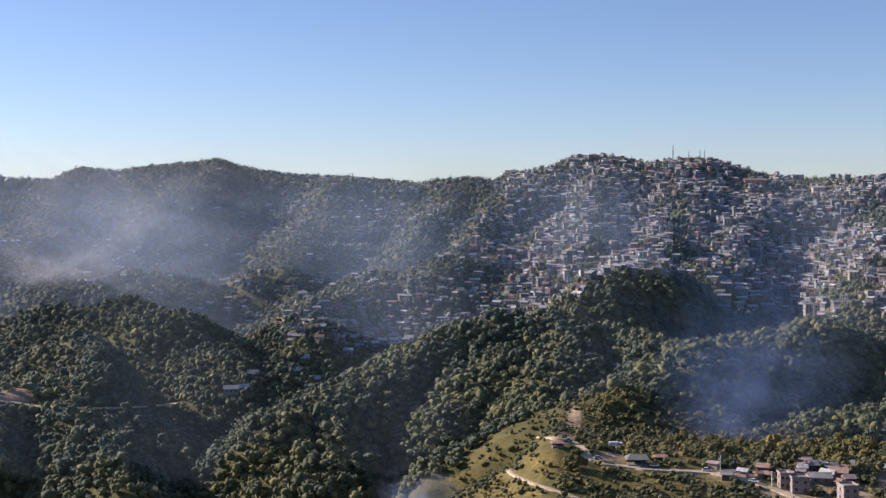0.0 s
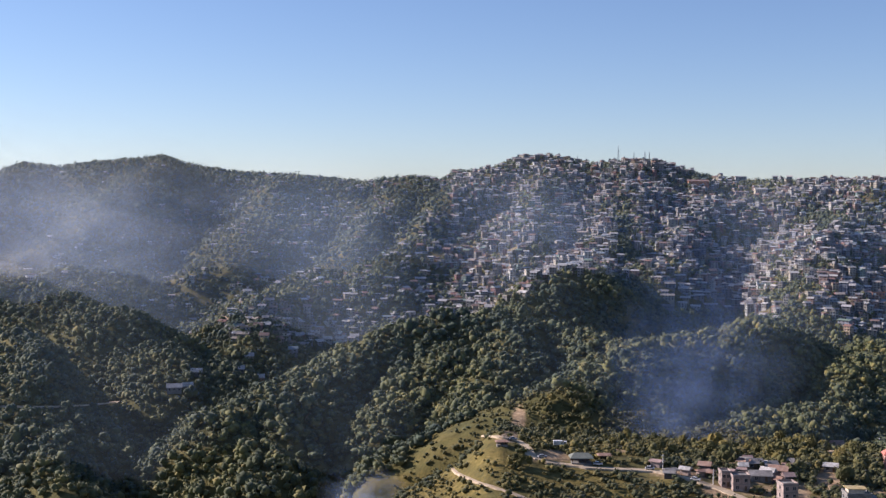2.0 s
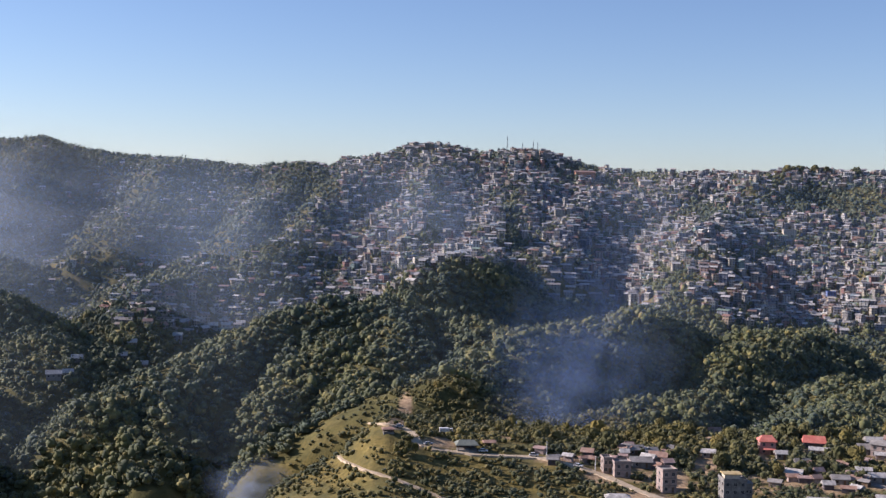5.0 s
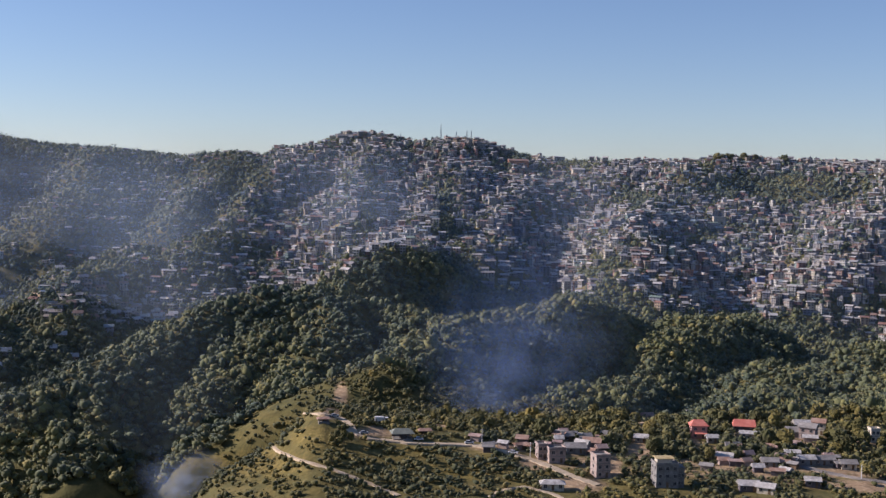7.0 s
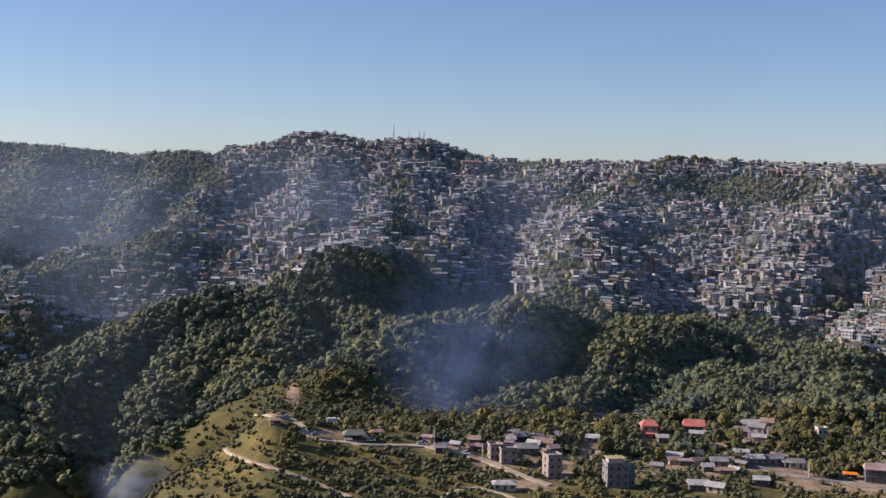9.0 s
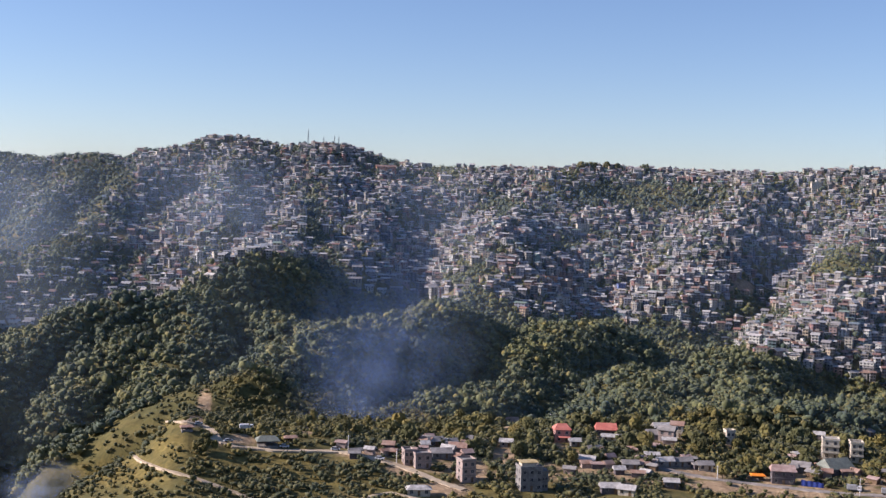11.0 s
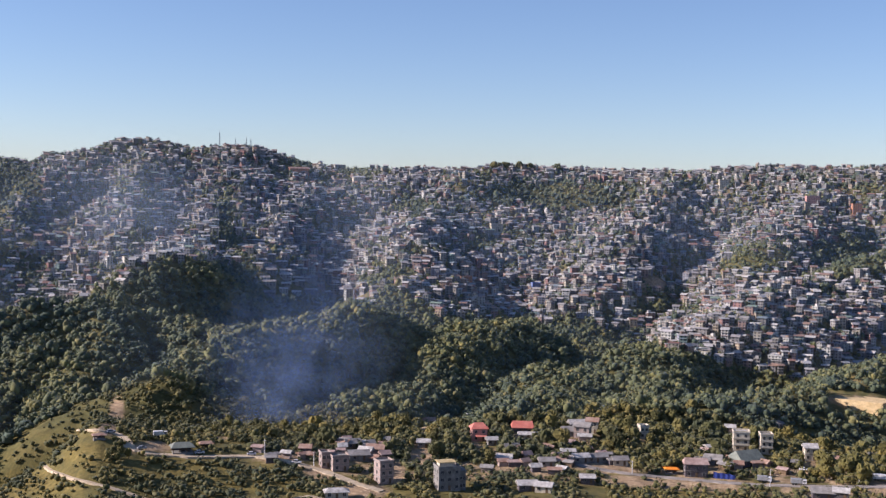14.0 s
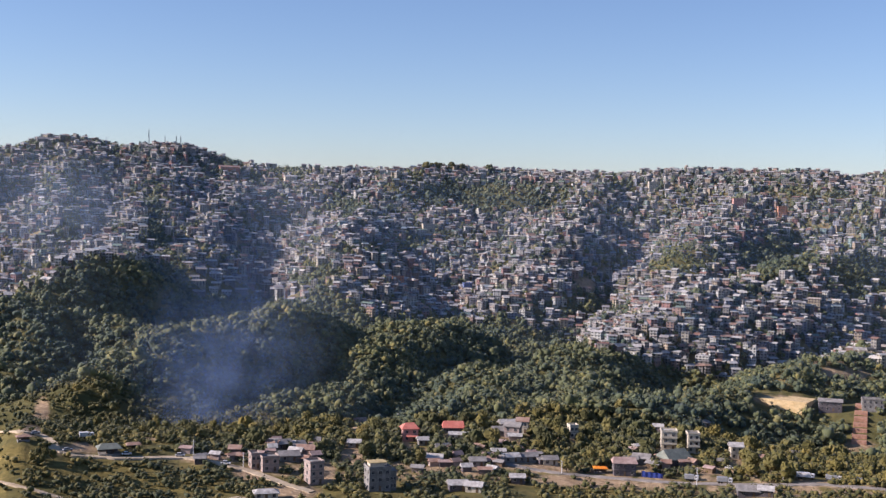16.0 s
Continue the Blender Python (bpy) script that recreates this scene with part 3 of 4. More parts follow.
def window_meshes(w, h):
    """Shared meshes of a window of that size: frame and pane, facing -y."""
    key = (round(w, 1), round(h, 1))
    if key not in WIN:
        t = 0.09
        f = bpy.data.meshes.new("window")
        bm = slab((-w / 2 - t, -w / 2, -0.08, 0.05, -h / 2 - t, h / 2 + t), (w / 2, w / 2 + t, -0.08, 0.05, -h / 2 - t, h / 2 + t),
                  (-w / 2, w / 2, -0.08, 0.05, h / 2, h / 2 + t), (-w / 2, w / 2, -0.14, 0.05, -h / 2 - t, -h / 2), (-0.03, 0.03, -0.06, 0.05, -h / 2, h / 2))
        bm.to_mesh(f)
        bm.free()
        f.materials.append(M_FRAME)
        g = bpy.data.meshes.new("pane")
        bm = slab((-w / 2, w / 2, -0.03, 0.0, -h / 2, h / 2))
        bm.to_mesh(g)
        bm.free()
        g.materials.append(M_GLASS)
        WIN[key] = f, g
    return WIN[key]


def add_window(parent, x, y, z, turn, w=1.2, h=1.3):
    f, g = window_meshes(w, h)
    ob = part("window", f, None, parent, at=(x, y, z))
    ob.rotation_euler = (0, 0, radians(turn))
    part("pane", g, None, ob)


def make_house(place, turn, w, d, floors, wall, roof, label, name="house", roof_kind="gable", rise=1.6, hip=0.0, balcony=False, sink=4.0, group="", windows=True, floor_h=3.0, door=True):
    """A house with walls, storey bands, windows, a door and its roof; its front faces the eye's side."""
    ob = thing(name, place, turn, label, "house", group)
    h = floors * floor_h
    if roof_kind == "gable" and hip == 0:
        part("wall", gable_walls(w, d, h, rise, sink), wall, ob)
    else:
        part("wall", slab((-w / 2, w / 2, -d / 2, d / 2, -sink, h)), wall, ob)
    if roof_kind == "gable":
        part("roof", roof_shape(w, d, h + (0.03 if hip else 0.1), rise * (1 + 1.4 / d), hip), roof, ob, "sheet-metal roof")
    else:
        part("roof", slab((-w / 2 - 0.35, w / 2 + 0.35, -d / 2 - 0.35, d / 2 + 0.35, h, h + 0.22)), roof, ob, "flat concrete roof slab")
        part("parapet", slab((-w / 2 - 0.2, w / 2 + 0.2, -d / 2 - 0.2, -d / 2, h + 0.22, h + 0.9), (-w / 2 - 0.2, w / 2 + 0.2, d / 2, d / 2 + 0.2, h + 0.22, h + 0.9),
                             (-w / 2 - 0.2, -w / 2, -d / 2, d / 2, h + 0.22, h + 0.9), (w / 2, w / 2 + 0.2, -d / 2, d / 2, h + 0.22, h + 0.9)), wall, ob)
    for k in range(floors):
        z = k * floor_h
        if k:
            part("storey_band", slab((-w / 2 - 0.12, w / 2 + 0.12, -d / 2 - (1.2 if balcony else 0.12), d / 2 + 0.12, z - 0.12, z + 0.1)), M_CONCRETE, ob)
            if balcony:
                part("balcony_rail", slab((-w / 2, w / 2, -d / 2 - 1.15, -d / 2 - 1.08, z + 0.1, z + 0.9)), wall, ob)
        if not windows:
            continue
        n = max(2, int(w / 2.9))
        for i in range(n):
            x = (i + 0.5) * w / n - w / 2
            if k == 0 and i == n // 2 and door:
                part("door", slab((x - 0.5, x + 0.5, -d / 2 - 0.07, -d / 2 + 0.02, 0.05, 2.1)), M_WOOD, ob, "plain wooden door")
            else:
                add_window(ob, x, -d / 2 - 0.01, z + 1.55, 0)
        for sx in (-1, 1):
            for y in (-d / 4, d / 4) if d > 7.6 else (0,):
                add_window(ob, sx * (w / 2 + 0.01), y, z + 1.55, 90 * sx)
    return ob


M_FRAME = plain("window_frame_paint", [(0.3, (0.3, 0.29, 0.28)), (0.7, (0.5, 0.48, 0.45))], 0.5)
M_CONCRETE = plain("bare_concrete", [(0.3, (0.2, 0.195, 0.19)), (0.7, (0.34, 0.33, 0.31))], 0.3, dirt=0.45)
M_WOOD = plain("weathered_timber", [(0.3, (0.12, 0.08, 0.05)), (0.7, (0.24, 0.17, 0.11))], 0.6)
M_RED = plain("red_sheet_roof", [(0.3, (0.55, 0.15, 0.11)), (0.7, (0.66, 0.25, 0.19))], 0.3, 0.5, dirt=0.2, spec=0.4)
M_PINK = plain("pink_plaster", [(0.3, (0.5, 0.26, 0.22)), (0.7, (0.6, 0.35, 0.3))], 0.4)
M_WHITE = plain("pale_sheet_roof", [(0.3, (0.42, 0.4, 0.37)), (0.7, (0.7, 0.68, 0.65))], 0.5, 0.5, dirt=0.45, spec=0.4)
M_GREY = plain("grey_sheet_roof", [(0.3, (0.22, 0.21, 0.2)), (0.7, (0.38, 0.36, 0.34))], 0.3, 0.7, spec=0.2)
M_GREEN = plain("green_sheet_roof", [(0.3, (0.16, 0.185, 0.16)), (0.7, (0.26, 0.28, 0.24))], 0.3, 0.7, spec=0.2)
M_RUST = plain("rusty_sheet_roof", [(0.3, (0.3, 0.17, 0.12)), (0.7, (0.45, 0.33, 0.27))], 0.35, 0.7)
M_MAUVE = plain("faded_pink_roof", [(0.3, (0.36, 0.25, 0.22)), (0.7, (0.5, 0.38, 0.34))], 0.3, 0.6)
M_CREAM = plain("cream_plaster", [(0.3, (0.55, 0.49, 0.38)), (0.7, (0.7, 0.64, 0.52))], 0.4)
M_BRICK = plain("pinkish_block_wall", [(0.3, (0.32, 0.25, 0.225)), (0.7, (0.45, 0.37, 0.335))], 0.5)
M_DARKWALL = plain("dark_plank_wall", [(0.3, (0.09, 0.08, 0.09)), (0.7, (0.17, 0.15, 0.16))], 0.5)
M_YELLOW = plain("ochre_sheet_roof", [(0.3, (0.5, 0.38, 0.18)), (0.7, (0.66, 0.54, 0.3))], 0.4, 0.6)
M_TRACK = plain("pale_dirt_track", [(0.3, (0.42, 0.33, 0.22)), (0.7, (0.62, 0.52, 0.38))], 0.25, 0.95, dirt=0.25)
M_ROAD = plain("dusty_asphalt", [(0.3, (0.22, 0.2, 0.18)), (0.7, (0.38, 0.34, 0.3))], 0.2, 0.95, dirt=0.25)
M_TAN = plain("ochre_retaining_wall", [(0.3, (0.55, 0.4, 0.2)), (0.7, (0.72, 0.56, 0.32))], 0.25, 0.95, dirt=0.25)
M_STEP = plain("red_earth_steps", [(0.3, (0.34, 0.18, 0.12)), (0.7, (0.5, 0.3, 0.21))], 0.4, 0.95)
M_TARP_O = plain("orange_tarpaulin", [(0.3, (0.75, 0.2, 0.02)), (0.7, (0.85, 0.32, 0.04))], 0.6, 0.6, dirt=0.15)
M_TARP_B = plain("blue_tarpaulin", [(0.3, (0.02, 0.04, 0.2)), (0.7, (0.05, 0.08, 0.32))], 0.6, 0.6, dirt=0.3)
M_TARP_G = plain("green_cloth", [(0.3, (0.12, 0.3, 0.1)), (0.7, (0.2, 0.4, 0.16))], 0.6, 0.7, dirt=0.3)
M_STEEL = plain("galvanised_steel", [(0.3, (0.35, 0.36, 0.38)), (0.7, (0.5, 0.51, 0.53))], 0.8, 0.5, 0.6)
M_TYRE = plain("tyre_rubber", [(0.3, (0.02, 0.02, 0.02)), (0.7, (0.04, 0.04, 0.04))], 2.0)
M_PAINT_W = plain("white_vehicle_paint", [(0.3, (0.6, 0.6, 0.6)), (0.7, (0.75, 0.75, 0.75))], 0.5, 0.4, dirt=0.2, spec=0.5)
M_PAINT_G = plain("grey_vehicle_paint", [(0.3, (0.25, 0.26, 0.27)), (0.7, (0.4, 0.41, 0.42))], 0.5, 0.5, dirt=0.2, spec=0.5)
M_BLUEWALL = plain("blue_plaster", [(0.3, (0.12, 0.18, 0.42)), (0.7, (0.2, 0.28, 0.55))], 0.4)
M_ORANGEWALL = plain("terracotta_plaster", [(0.3, (0.5, 0.22, 0.12)), (0.7, (0.62, 0.32, 0.2))], 0.4)


# ---- roads and tracks laid on the slopes ----
def road(name, pts, width, mat, label, lift=0.3, category="road"):
    """A strip with a cambered crown, following bearings and angles over the land."""
    pts = np.array(pts, float)
    t = np.linspace(0, len(pts) - 1, (len(pts) - 1) * 14 + 1)
    c = np.array([spot(np.interp(k, range(len(pts)), pts[:, 0]), np.interp(k, range(len(pts)), pts[:, 1])) for k in t])
    for _ in range(6):
        c[1:-1] = (c[:-2] + 2 * c[1:-1] + c[2:]) / 4
    bm = bmesh.new()
    last = None
    for i, q in enumerate(c):
        d = Vector(c[min(i + 1, len(c) - 1)] - c[max(i - 1, 0)])
        side = Vector((d.y, -d.x, 0)).normalized() * width / 2 * (1 + 0.18 * math.sin(i * 1.3) * math.sin(i * 0.37))
        q = Vector(q) + Vector((0, 0, lift))
        row = [bm.verts.new(v) for v in (q - side * 1.15 - Vector((0, 0, 0.9)), q - side, q + Vector((0, 0, 0.06)), q + side, q + side * 1.15 - Vector((0, 0, 0.9)))]
        if last:
            for k in range(4):
                bm.faces.new((last[k], last[k + 1], row[k + 1], row[k]))
        last = row
    me = bpy.data.meshes.new(name)
    bm.to_mesh(me)
    bm.free()
    me.materials.append(mat)
    return tagged(new(name, me), label, category, kind="structure")


road("footpath", [(3.1, -12.25), (3.3, -12.45), (4.28, -12.87), (6.05, -13.4), (7.85, -14.07), (9, -14.5)], 2.2, M_TRACK, "pale trodden dirt path over the grassy knoll")
road("road", [(4.6, -10.75), (5.2, -10.75), (5.81, -10.85), (6.53, -11.2), (6.74, -11.6), (7.56, -11.92), (9.89, -12.11), (12.52, -12.12), (13.85, -12.35), (15.45, -12.75), (17.07, -13.35), (18.42, -13.74)], 4.2, M_TRACK, "dusty unpaved village road along the terrace")
road("road_lower", [(27.4, -12.23), (28.6, -12.45), (30.05, -12.6), (32.37, -12.68), (34.5, -12.72), (36.14, -12.71), (39.7, -12.5), (42, -12.25), (46, -12.2)], 4.6, M_ROAD, "dusty grey road running past the houses")
road("road_left", [(-20.6, -8.5), (-20.06, -8.61), (-18.64, -8.93), (-16.21, -9.15), (-13.97, -9.15), (-12.32, -9.05)], 5.0, M_TRACK, "pale dirt road cut across the forested slope", 1.0)
road("yard_track", [(13.3, -14.5), (13.9, -14.15), (15.0, -13.95), (16.2, -14.2), (17.0, -14.5)], 2.2, M_TRACK, "curving pale dirt track below the houses")

# ---- the ridge town: the nearest houses one by one, the rest together ----
def town_houses():
    p, a, e, q = spread(60000, (-20.5, 46.5), (9.0, 12.02), lambda a, e: 0.8 * town(a, e), 8.4)
    rg = np.random.default_rng(3)
    near = np.zeros(len(p), bool)
    near[np.argsort(np.hypot(p[:, 0], p[:, 1]) + 3000 * (np.abs(a - 12) > 32))[:190]] = True
    kinds = []
    labels = ["small concrete hillside house with a weathered tin roof", "two-storey plastered hillside house under a sheet roof", "flat-roofed concrete house stepped into the hillside"]
    for k in range(9):
        ob = make_house(Vector((0, 0, -50)), 0, rg.uniform(6, 10), rg.uniform(5.5, 7.5), 1 + k % 3 if k % 3 < 2 else 2, M_WALL_O, M_ROOF_O if k % 3 < 2 else M_CONCRETE, labels[k % 3],
                        "hillside_house", "gable" if k % 3 < 2 else "flat", rg.uniform(1.2, 2.2), 0.3 if k % 4 == 1 else 0.0, group="houses on the ridge slope", door=False, floor_h=2.7)
        kinds.append(ob)
    n = 0
    V, F, M, o = [], [], [], 0
    for i, (pt, az) in enumerate(zip(p, a)):
        t = -radians(az) + rg.normal() * 0.5
        if near[i]:
            m = Matrix.Translation(pt) @ Matrix.Rotation(t, 4, "Z")
            if n < len(kinds):
                kinds[n].matrix_world = m
            else:
                copy_thing(kinds[rg.integers(0, len(kinds))], m)
            n += 1
            continue
        w, d = rg.uniform(4.5, 9) * (1.5 if rg.random() < 0.12 else 1.0), rg.uniform(4.5, 7.5)
        v, f, m = house_mesh(rg, w, d, int(rg.choice([1, 1, 2, 2, 2, 3, 3, 4] if az > 3 else [1, 1, 1, 2])), rg.random() < 0.62)
        c, s = math.cos(t), math.sin(t)
        V.append(np.stack([v[:, 0] * c - v[:, 1] * s, v[:, 0] * s + v[:, 1] * c, v[:, 2]], 1) + pt)
        F.extend([[k + o for k in fc] for fc in f])
        M.extend(m)
        o += len(v)
    ob = mesh_object("hillside_houses", np.concatenate(V).tolist(), F, [M_WALL, M_ROOF, M_GLASS], M)
    return tagged(ob, "packed concrete and tin-roofed houses on the ridge", "houses", kind="stuff")


town_houses()


# ---- landmarks of the town ----
def mast(az, el, tall, foot, label):
    p = spot(az, el, 11.0, 12.05)
    ob = thing("radio_mast", p - Vector((0, 0, 1.5)), bearing(az), label, "mast", "masts on the summit")
    legs = [(-foot, -foot), (foot, -foot), (foot, foot), (-foot, foot)]
    for x, y in legs:
        part("leg", rod((x, y, 0), (x * 0.3, y * 0.3, tall), 0.36, 0.26, 5), M_STEEL, ob)
    n = max(4, int(tall / 3))
    for k in range(n):
        z0, z1 = tall * k / n, tall * (k + 1) / n
        s0, s1 = 1 - 0.75 * k / n, 1 - 0.75 * (k + 1) / n
        for i in range(4):
            (xa, ya), (xb, yb) = legs[i], legs[(i + 1) % 4]
            part("brace", rod((xa * s0, ya * s0, z0), (xb * s1, yb * s1, z1), 0.13, 0.13, 4), M_STEEL, ob)
    part("antenna", rod((0, 0, tall - 0.5), (0, 0, tall + 4), 0.25, 0.12, 5), M_STEEL, ob)


for az, el, tall, foot in ((10.66, 1.96, 33, 1.5), (11.38, 1.95, 22, 1.2), (11.88, 1.92, 25, 1.2), (12.08, 1.92, 24, 1.2), (8.78, 1.95, 16, 0.9)):
    mast(az, el, tall, foot, "grey lattice radio mast on the town's summit")

for az, el, w, d, fl, wall, roof, kind, label in (
    (14.3, 0.95, 34, 12, 3, M_ORANGEWALL, M_RUST, "gable", "long terracotta-coloured school building near the ridge"),
    (25.5, -4.4, 10, 8, 4, M_BLUEWALL, M_CONCRETE, "flat", "bright blue four-storey house among grey ones"),
    (22.2, -4.2, 14, 9, 4, M_ORANGEWALL, M_CONCRETE, "flat", "tall terracotta-coloured apartment house"),
    (17.1, 0.6, 20, 12, 3, M_CREAM, M_WHITE, "gable", "cream hall with a pale roof below the ridge"),
    (3.9, 1.2, 10, 9, 4, M_CREAM, M_CONCRETE, "flat", "narrow cream tower block on the ridge"),
    (6.6, -4.75, 8, 7, 4, M_CREAM, M_CONCRETE, "flat", "lone cream tower house above the forest"),
    (37.9, -0.1, 20, 12, 5, M_PINK, M_CONCRETE, "flat", "large pink apartment block on the ridge"),
    (34.0, 0.6, 16, 10, 5, M_CREAM, M_CONCRETE, "flat", "tall pale apartment block near the ridge"),
    (6.2, 1.95, 30, 12, 3, M_CONCRETE, M_GREY, "gable", "long grey building crowning the summit"),
    (12.5, 1.75, 18, 10, 3, M_CONCRETE, M_GREY, "gable", "grey hall beside the summit masts"),
    (23.6, -1.6, 18, 10, 4, M_CREAM, M_CONCRETE, "flat", "broad cream apartment block on the slope"),
    (39.8, -0.5, 14, 10, 6, M_ORANGEWALL, M_CONCRETE, "flat", "tall orange apartment block on the slope"),
):
    make_house(spot(az, el, 9.6, 12.05), bearing(az) + 14, w, d, fl, wall, roof, label, "town_building", kind, 2.4, sink=7, door=False)

for az, el, w, d in ((-2.9, -6.42, 16, 8), (-2.3, -6.38, 14, 8), (-1.6, -6.3, 15, 8), (-2.4, -6.2, 13, 7), (-5.95, -8.2, 9, 6), (-9.9, -8.6, 18, 8), (-9.3, -8.55, 12, 7), (-8.9, -7.9, 13, 7), (-6.9, -7.8, 10, 6), (-6.5, -7.2, 12, 6)):
    make_house(spot(az, el, 8.0, 11.0), bearing(az) + random.uniform(-12, 12), w * 0.6, d * 0.7, 1, M_WALL_O, M_WHITE, "low shed with a bright sheet-metal roof in the valley", "tin_shed", "gable", 2.2, sink=5, door=False)

random.seed(21)
for row, el in enumerate((-3.4, -3.7, -4.0, -4.3, -4.65)):
    for k in range(6):
        az = 12.9 + 0.72 * k + 0.2 * (row % 2) + random.uniform(-0.12, 0.12)
        make_house(spot(az, el + random.uniform(-0.06, 0.06), 9.0, 11.5), bearing(az) + random.uniform(-6, 6), random.uniform(9, 14), 5.5, 1 + (row + k) % 2, M_WALL_O, M_WHITE if k % 3 else M_GREY,
                   "long low row house with a pale sheet roof", "row_house", "gable", 1.5, sink=6, door=False, group="row houses above the wood", floor_h=2.6)

# ---- the village on the terrace ----
V_HOUSES = [
    # bearing, angle of the foot, width, depth, floors, wall, roof, kind of roof, rise, hip, turn, label
    (15.71, -12.6, 4.0, 6, 2, M_BRICK, M_CONCRETE, "flat", 0, 0, 14, "narrow unfinished concrete house beside the road"),
    (16.38, -12.74, 7.5, 7, 2, M_BRICK, M_CONCRETE, "flat", 0, 0, 16, "two-storey pinkish block house with bare openings"),
    (17.3, -12.3, 9, 6, 1, M_CONCRETE, M_GREY, "gable", 1.5, 0, 10, "low grey house with a dull tin roof"),
    (18.1, -12.0, 8, 6, 1, M_BRICK, M_RUST, "gable", 1.5, 0, -8, "small block house with a rusty roof"),
    (17.0, -11.75, 7, 5, 1, M_WOOD, M_GREY, "gable", 1.4, 0, 20, "timber hut with a grey tin roof"),
    (18.5, -13.3, 6.5, 7, 3, M_BRICK, M_CONCRETE, "flat", 0, 0, 24, "three-storey pinkish house above red earth"),
    (16.28, -14.0, 9.5, 5, 1, M_CREAM, M_WHITE, "gable", 1.0, 0.5, 6, "long shed with a bright white roof"),
    (20.37, -11.68, 6, 4, 1, M_CONCRETE, M_WHITE, "gable", 1.1, 0, -4, "small hut with a pale sheet roof"),
    (20.61, -10.64, 9, 6, 1, M_RUST, M_RUST, "gable", 1.8, 0.2, 10, "brown-roofed house among the trees"),
    (22.61, -10.4, 6, 5, 1, M_CREAM, M_WHITE, "gable", 1.4, 0, 0, "small white house behind the red roofs"),
    (27.26, -10.95, 8, 6, 1, M_CONCRETE, M_GREY, "gable", 1.6, 0, 12, "grey tin-roofed house in a tight cluster"),
    (27.85, -11.05, 8, 6, 2, M_BRICK, M_GREY, "gable", 1.5, 0, -14, "two-storey house with a grey tin roof"),
    (27.6, -10.6, 9, 6, 1, M_CONCRETE, M_WHITE, "gable", 1.5, 0, 18, "pale-roofed house at the forest's edge"),
    (28.3, -10.8, 6, 5, 2, M_CREAM, M_RUST, "gable", 1.3, 0, -6, "small cream house with a rusty roof"),
    (27.75, -12.15, 8, 5, 1, M_CONCRETE, M_WHITE, "gable", 1.2, 0, 22, "low house with a long pale roof"),
    (28.5, -12.1, 10, 5, 1, M_CONCRETE, M_GREY, "gable", 1.2, 0, 24, "low grey-roofed shed beside the lane"),
    (28.12, -13.1, 6, 5, 1, M_DARKWALL, M_WHITE, "gable", 1.0, 0, 6, "dark hut under a white sheet roof"),
    (25.3, -13.5, 8, 6, 1, M_DARKWALL, M_WHITE, "gable", 1.3, 0, 10, "stilted house with a white sheet roof"),
    (26.1, -13.55, 7, 6, 1, M_CREAM, M_WHITE, "gable", 1.2, 0, -10, "pale-roofed house with a cream front"),
]
V_HOUSES += [
    (33.1, -12.5, 10.5, 7, 2, M_DARKWALL, M_MAUVE, "gable", 1.8, 0.15, 8, "dark plank house with a faded pink roof"),
    (33.9, -11.9, 8, 6, 1, M_CONCRETE, M_GREY, "gable", 1.5, 0, -10, "grey-roofed house behind the pink roof"),
    (35.36, -11.8, 13, 11, 1, M_DARKWALL, M_GREEN, "gable", 3.4, 0.1, 38, "large hall with a grey-green sheet roof"),
    (35.1, -11.2, 8, 7, 3, M_CREAM, M_WHITE, "flat", 0, 0, 6, "three-storey cream apartment house with balconies"),
    (36.2, -11.25, 6, 7, 3, M_CREAM, M_CONCRETE, "flat", 0, 0, 10, "narrow three-storey cream house"),
    (30.65, -10.92, 4.5, 5, 2, M_CREAM, M_WHITE, "flat", 0, 0, 20, "small white two-storey house on the slope"),
    (38.15, -11.4, 6, 6, 2, M_CREAM, M_WHITE, "gable", 1.4, 0, 12, "white house half hidden by trees"),
    (38.75, -13.05, 9, 6, 1, M_DARKWALL, M_GREY, "gable", 1.6, 0, 8, "dark house with a grey roof below the road"),
    (39.55, -12.95, 6, 5, 1, M_DARKWALL, M_WHITE, "gable", 1.2, 0, 0, "dark house with a white roof edge"),
    (23.6, -11.5, 5, 4, 1, M_CONCRETE, M_WHITE, "gable", 1.0, 0, 14, "small outhouse with a pale sheet roof"),
    (24.2, -12.3, 7, 5, 1, M_CONCRETE, M_WHITE, "gable", 1.2, 0, -8, "low house with a pale roof among bushes"),
    (26.2, -12.4, 7, 5, 1, M_CONCRETE, M_GREY, "gable", 1.2, 0, 10, "low grey-roofed house among bushes"),
    (34.6, -10.4, 6, 5, 1, M_BRICK, M_WHITE, "gable", 1.2, 0, 0, "low house with a pale roof among trees"),
    (36.7, -10.1, 6, 5, 1, M_BRICK, M_GREY, "gable", 1.2, 0, 12, "low house with a grey roof among trees"),
    (29.6, -12.2, 7, 5, 1, M_CREAM, M_GREY, "gable", 1.2, 0, 18, "low house beside the dusty lane"),
    (42.2, -9.0, 15, 8, 2, M_DARKWALL, M_GREY, "gable", 1.4, 0, 4, "long grey two-storey building beside the sports ground"),
    (44.0, -8.75, 14, 8, 2, M_CONCRETE, M_GREY, "flat", 0, 0, 6, "grey concrete building above the steps"),
]
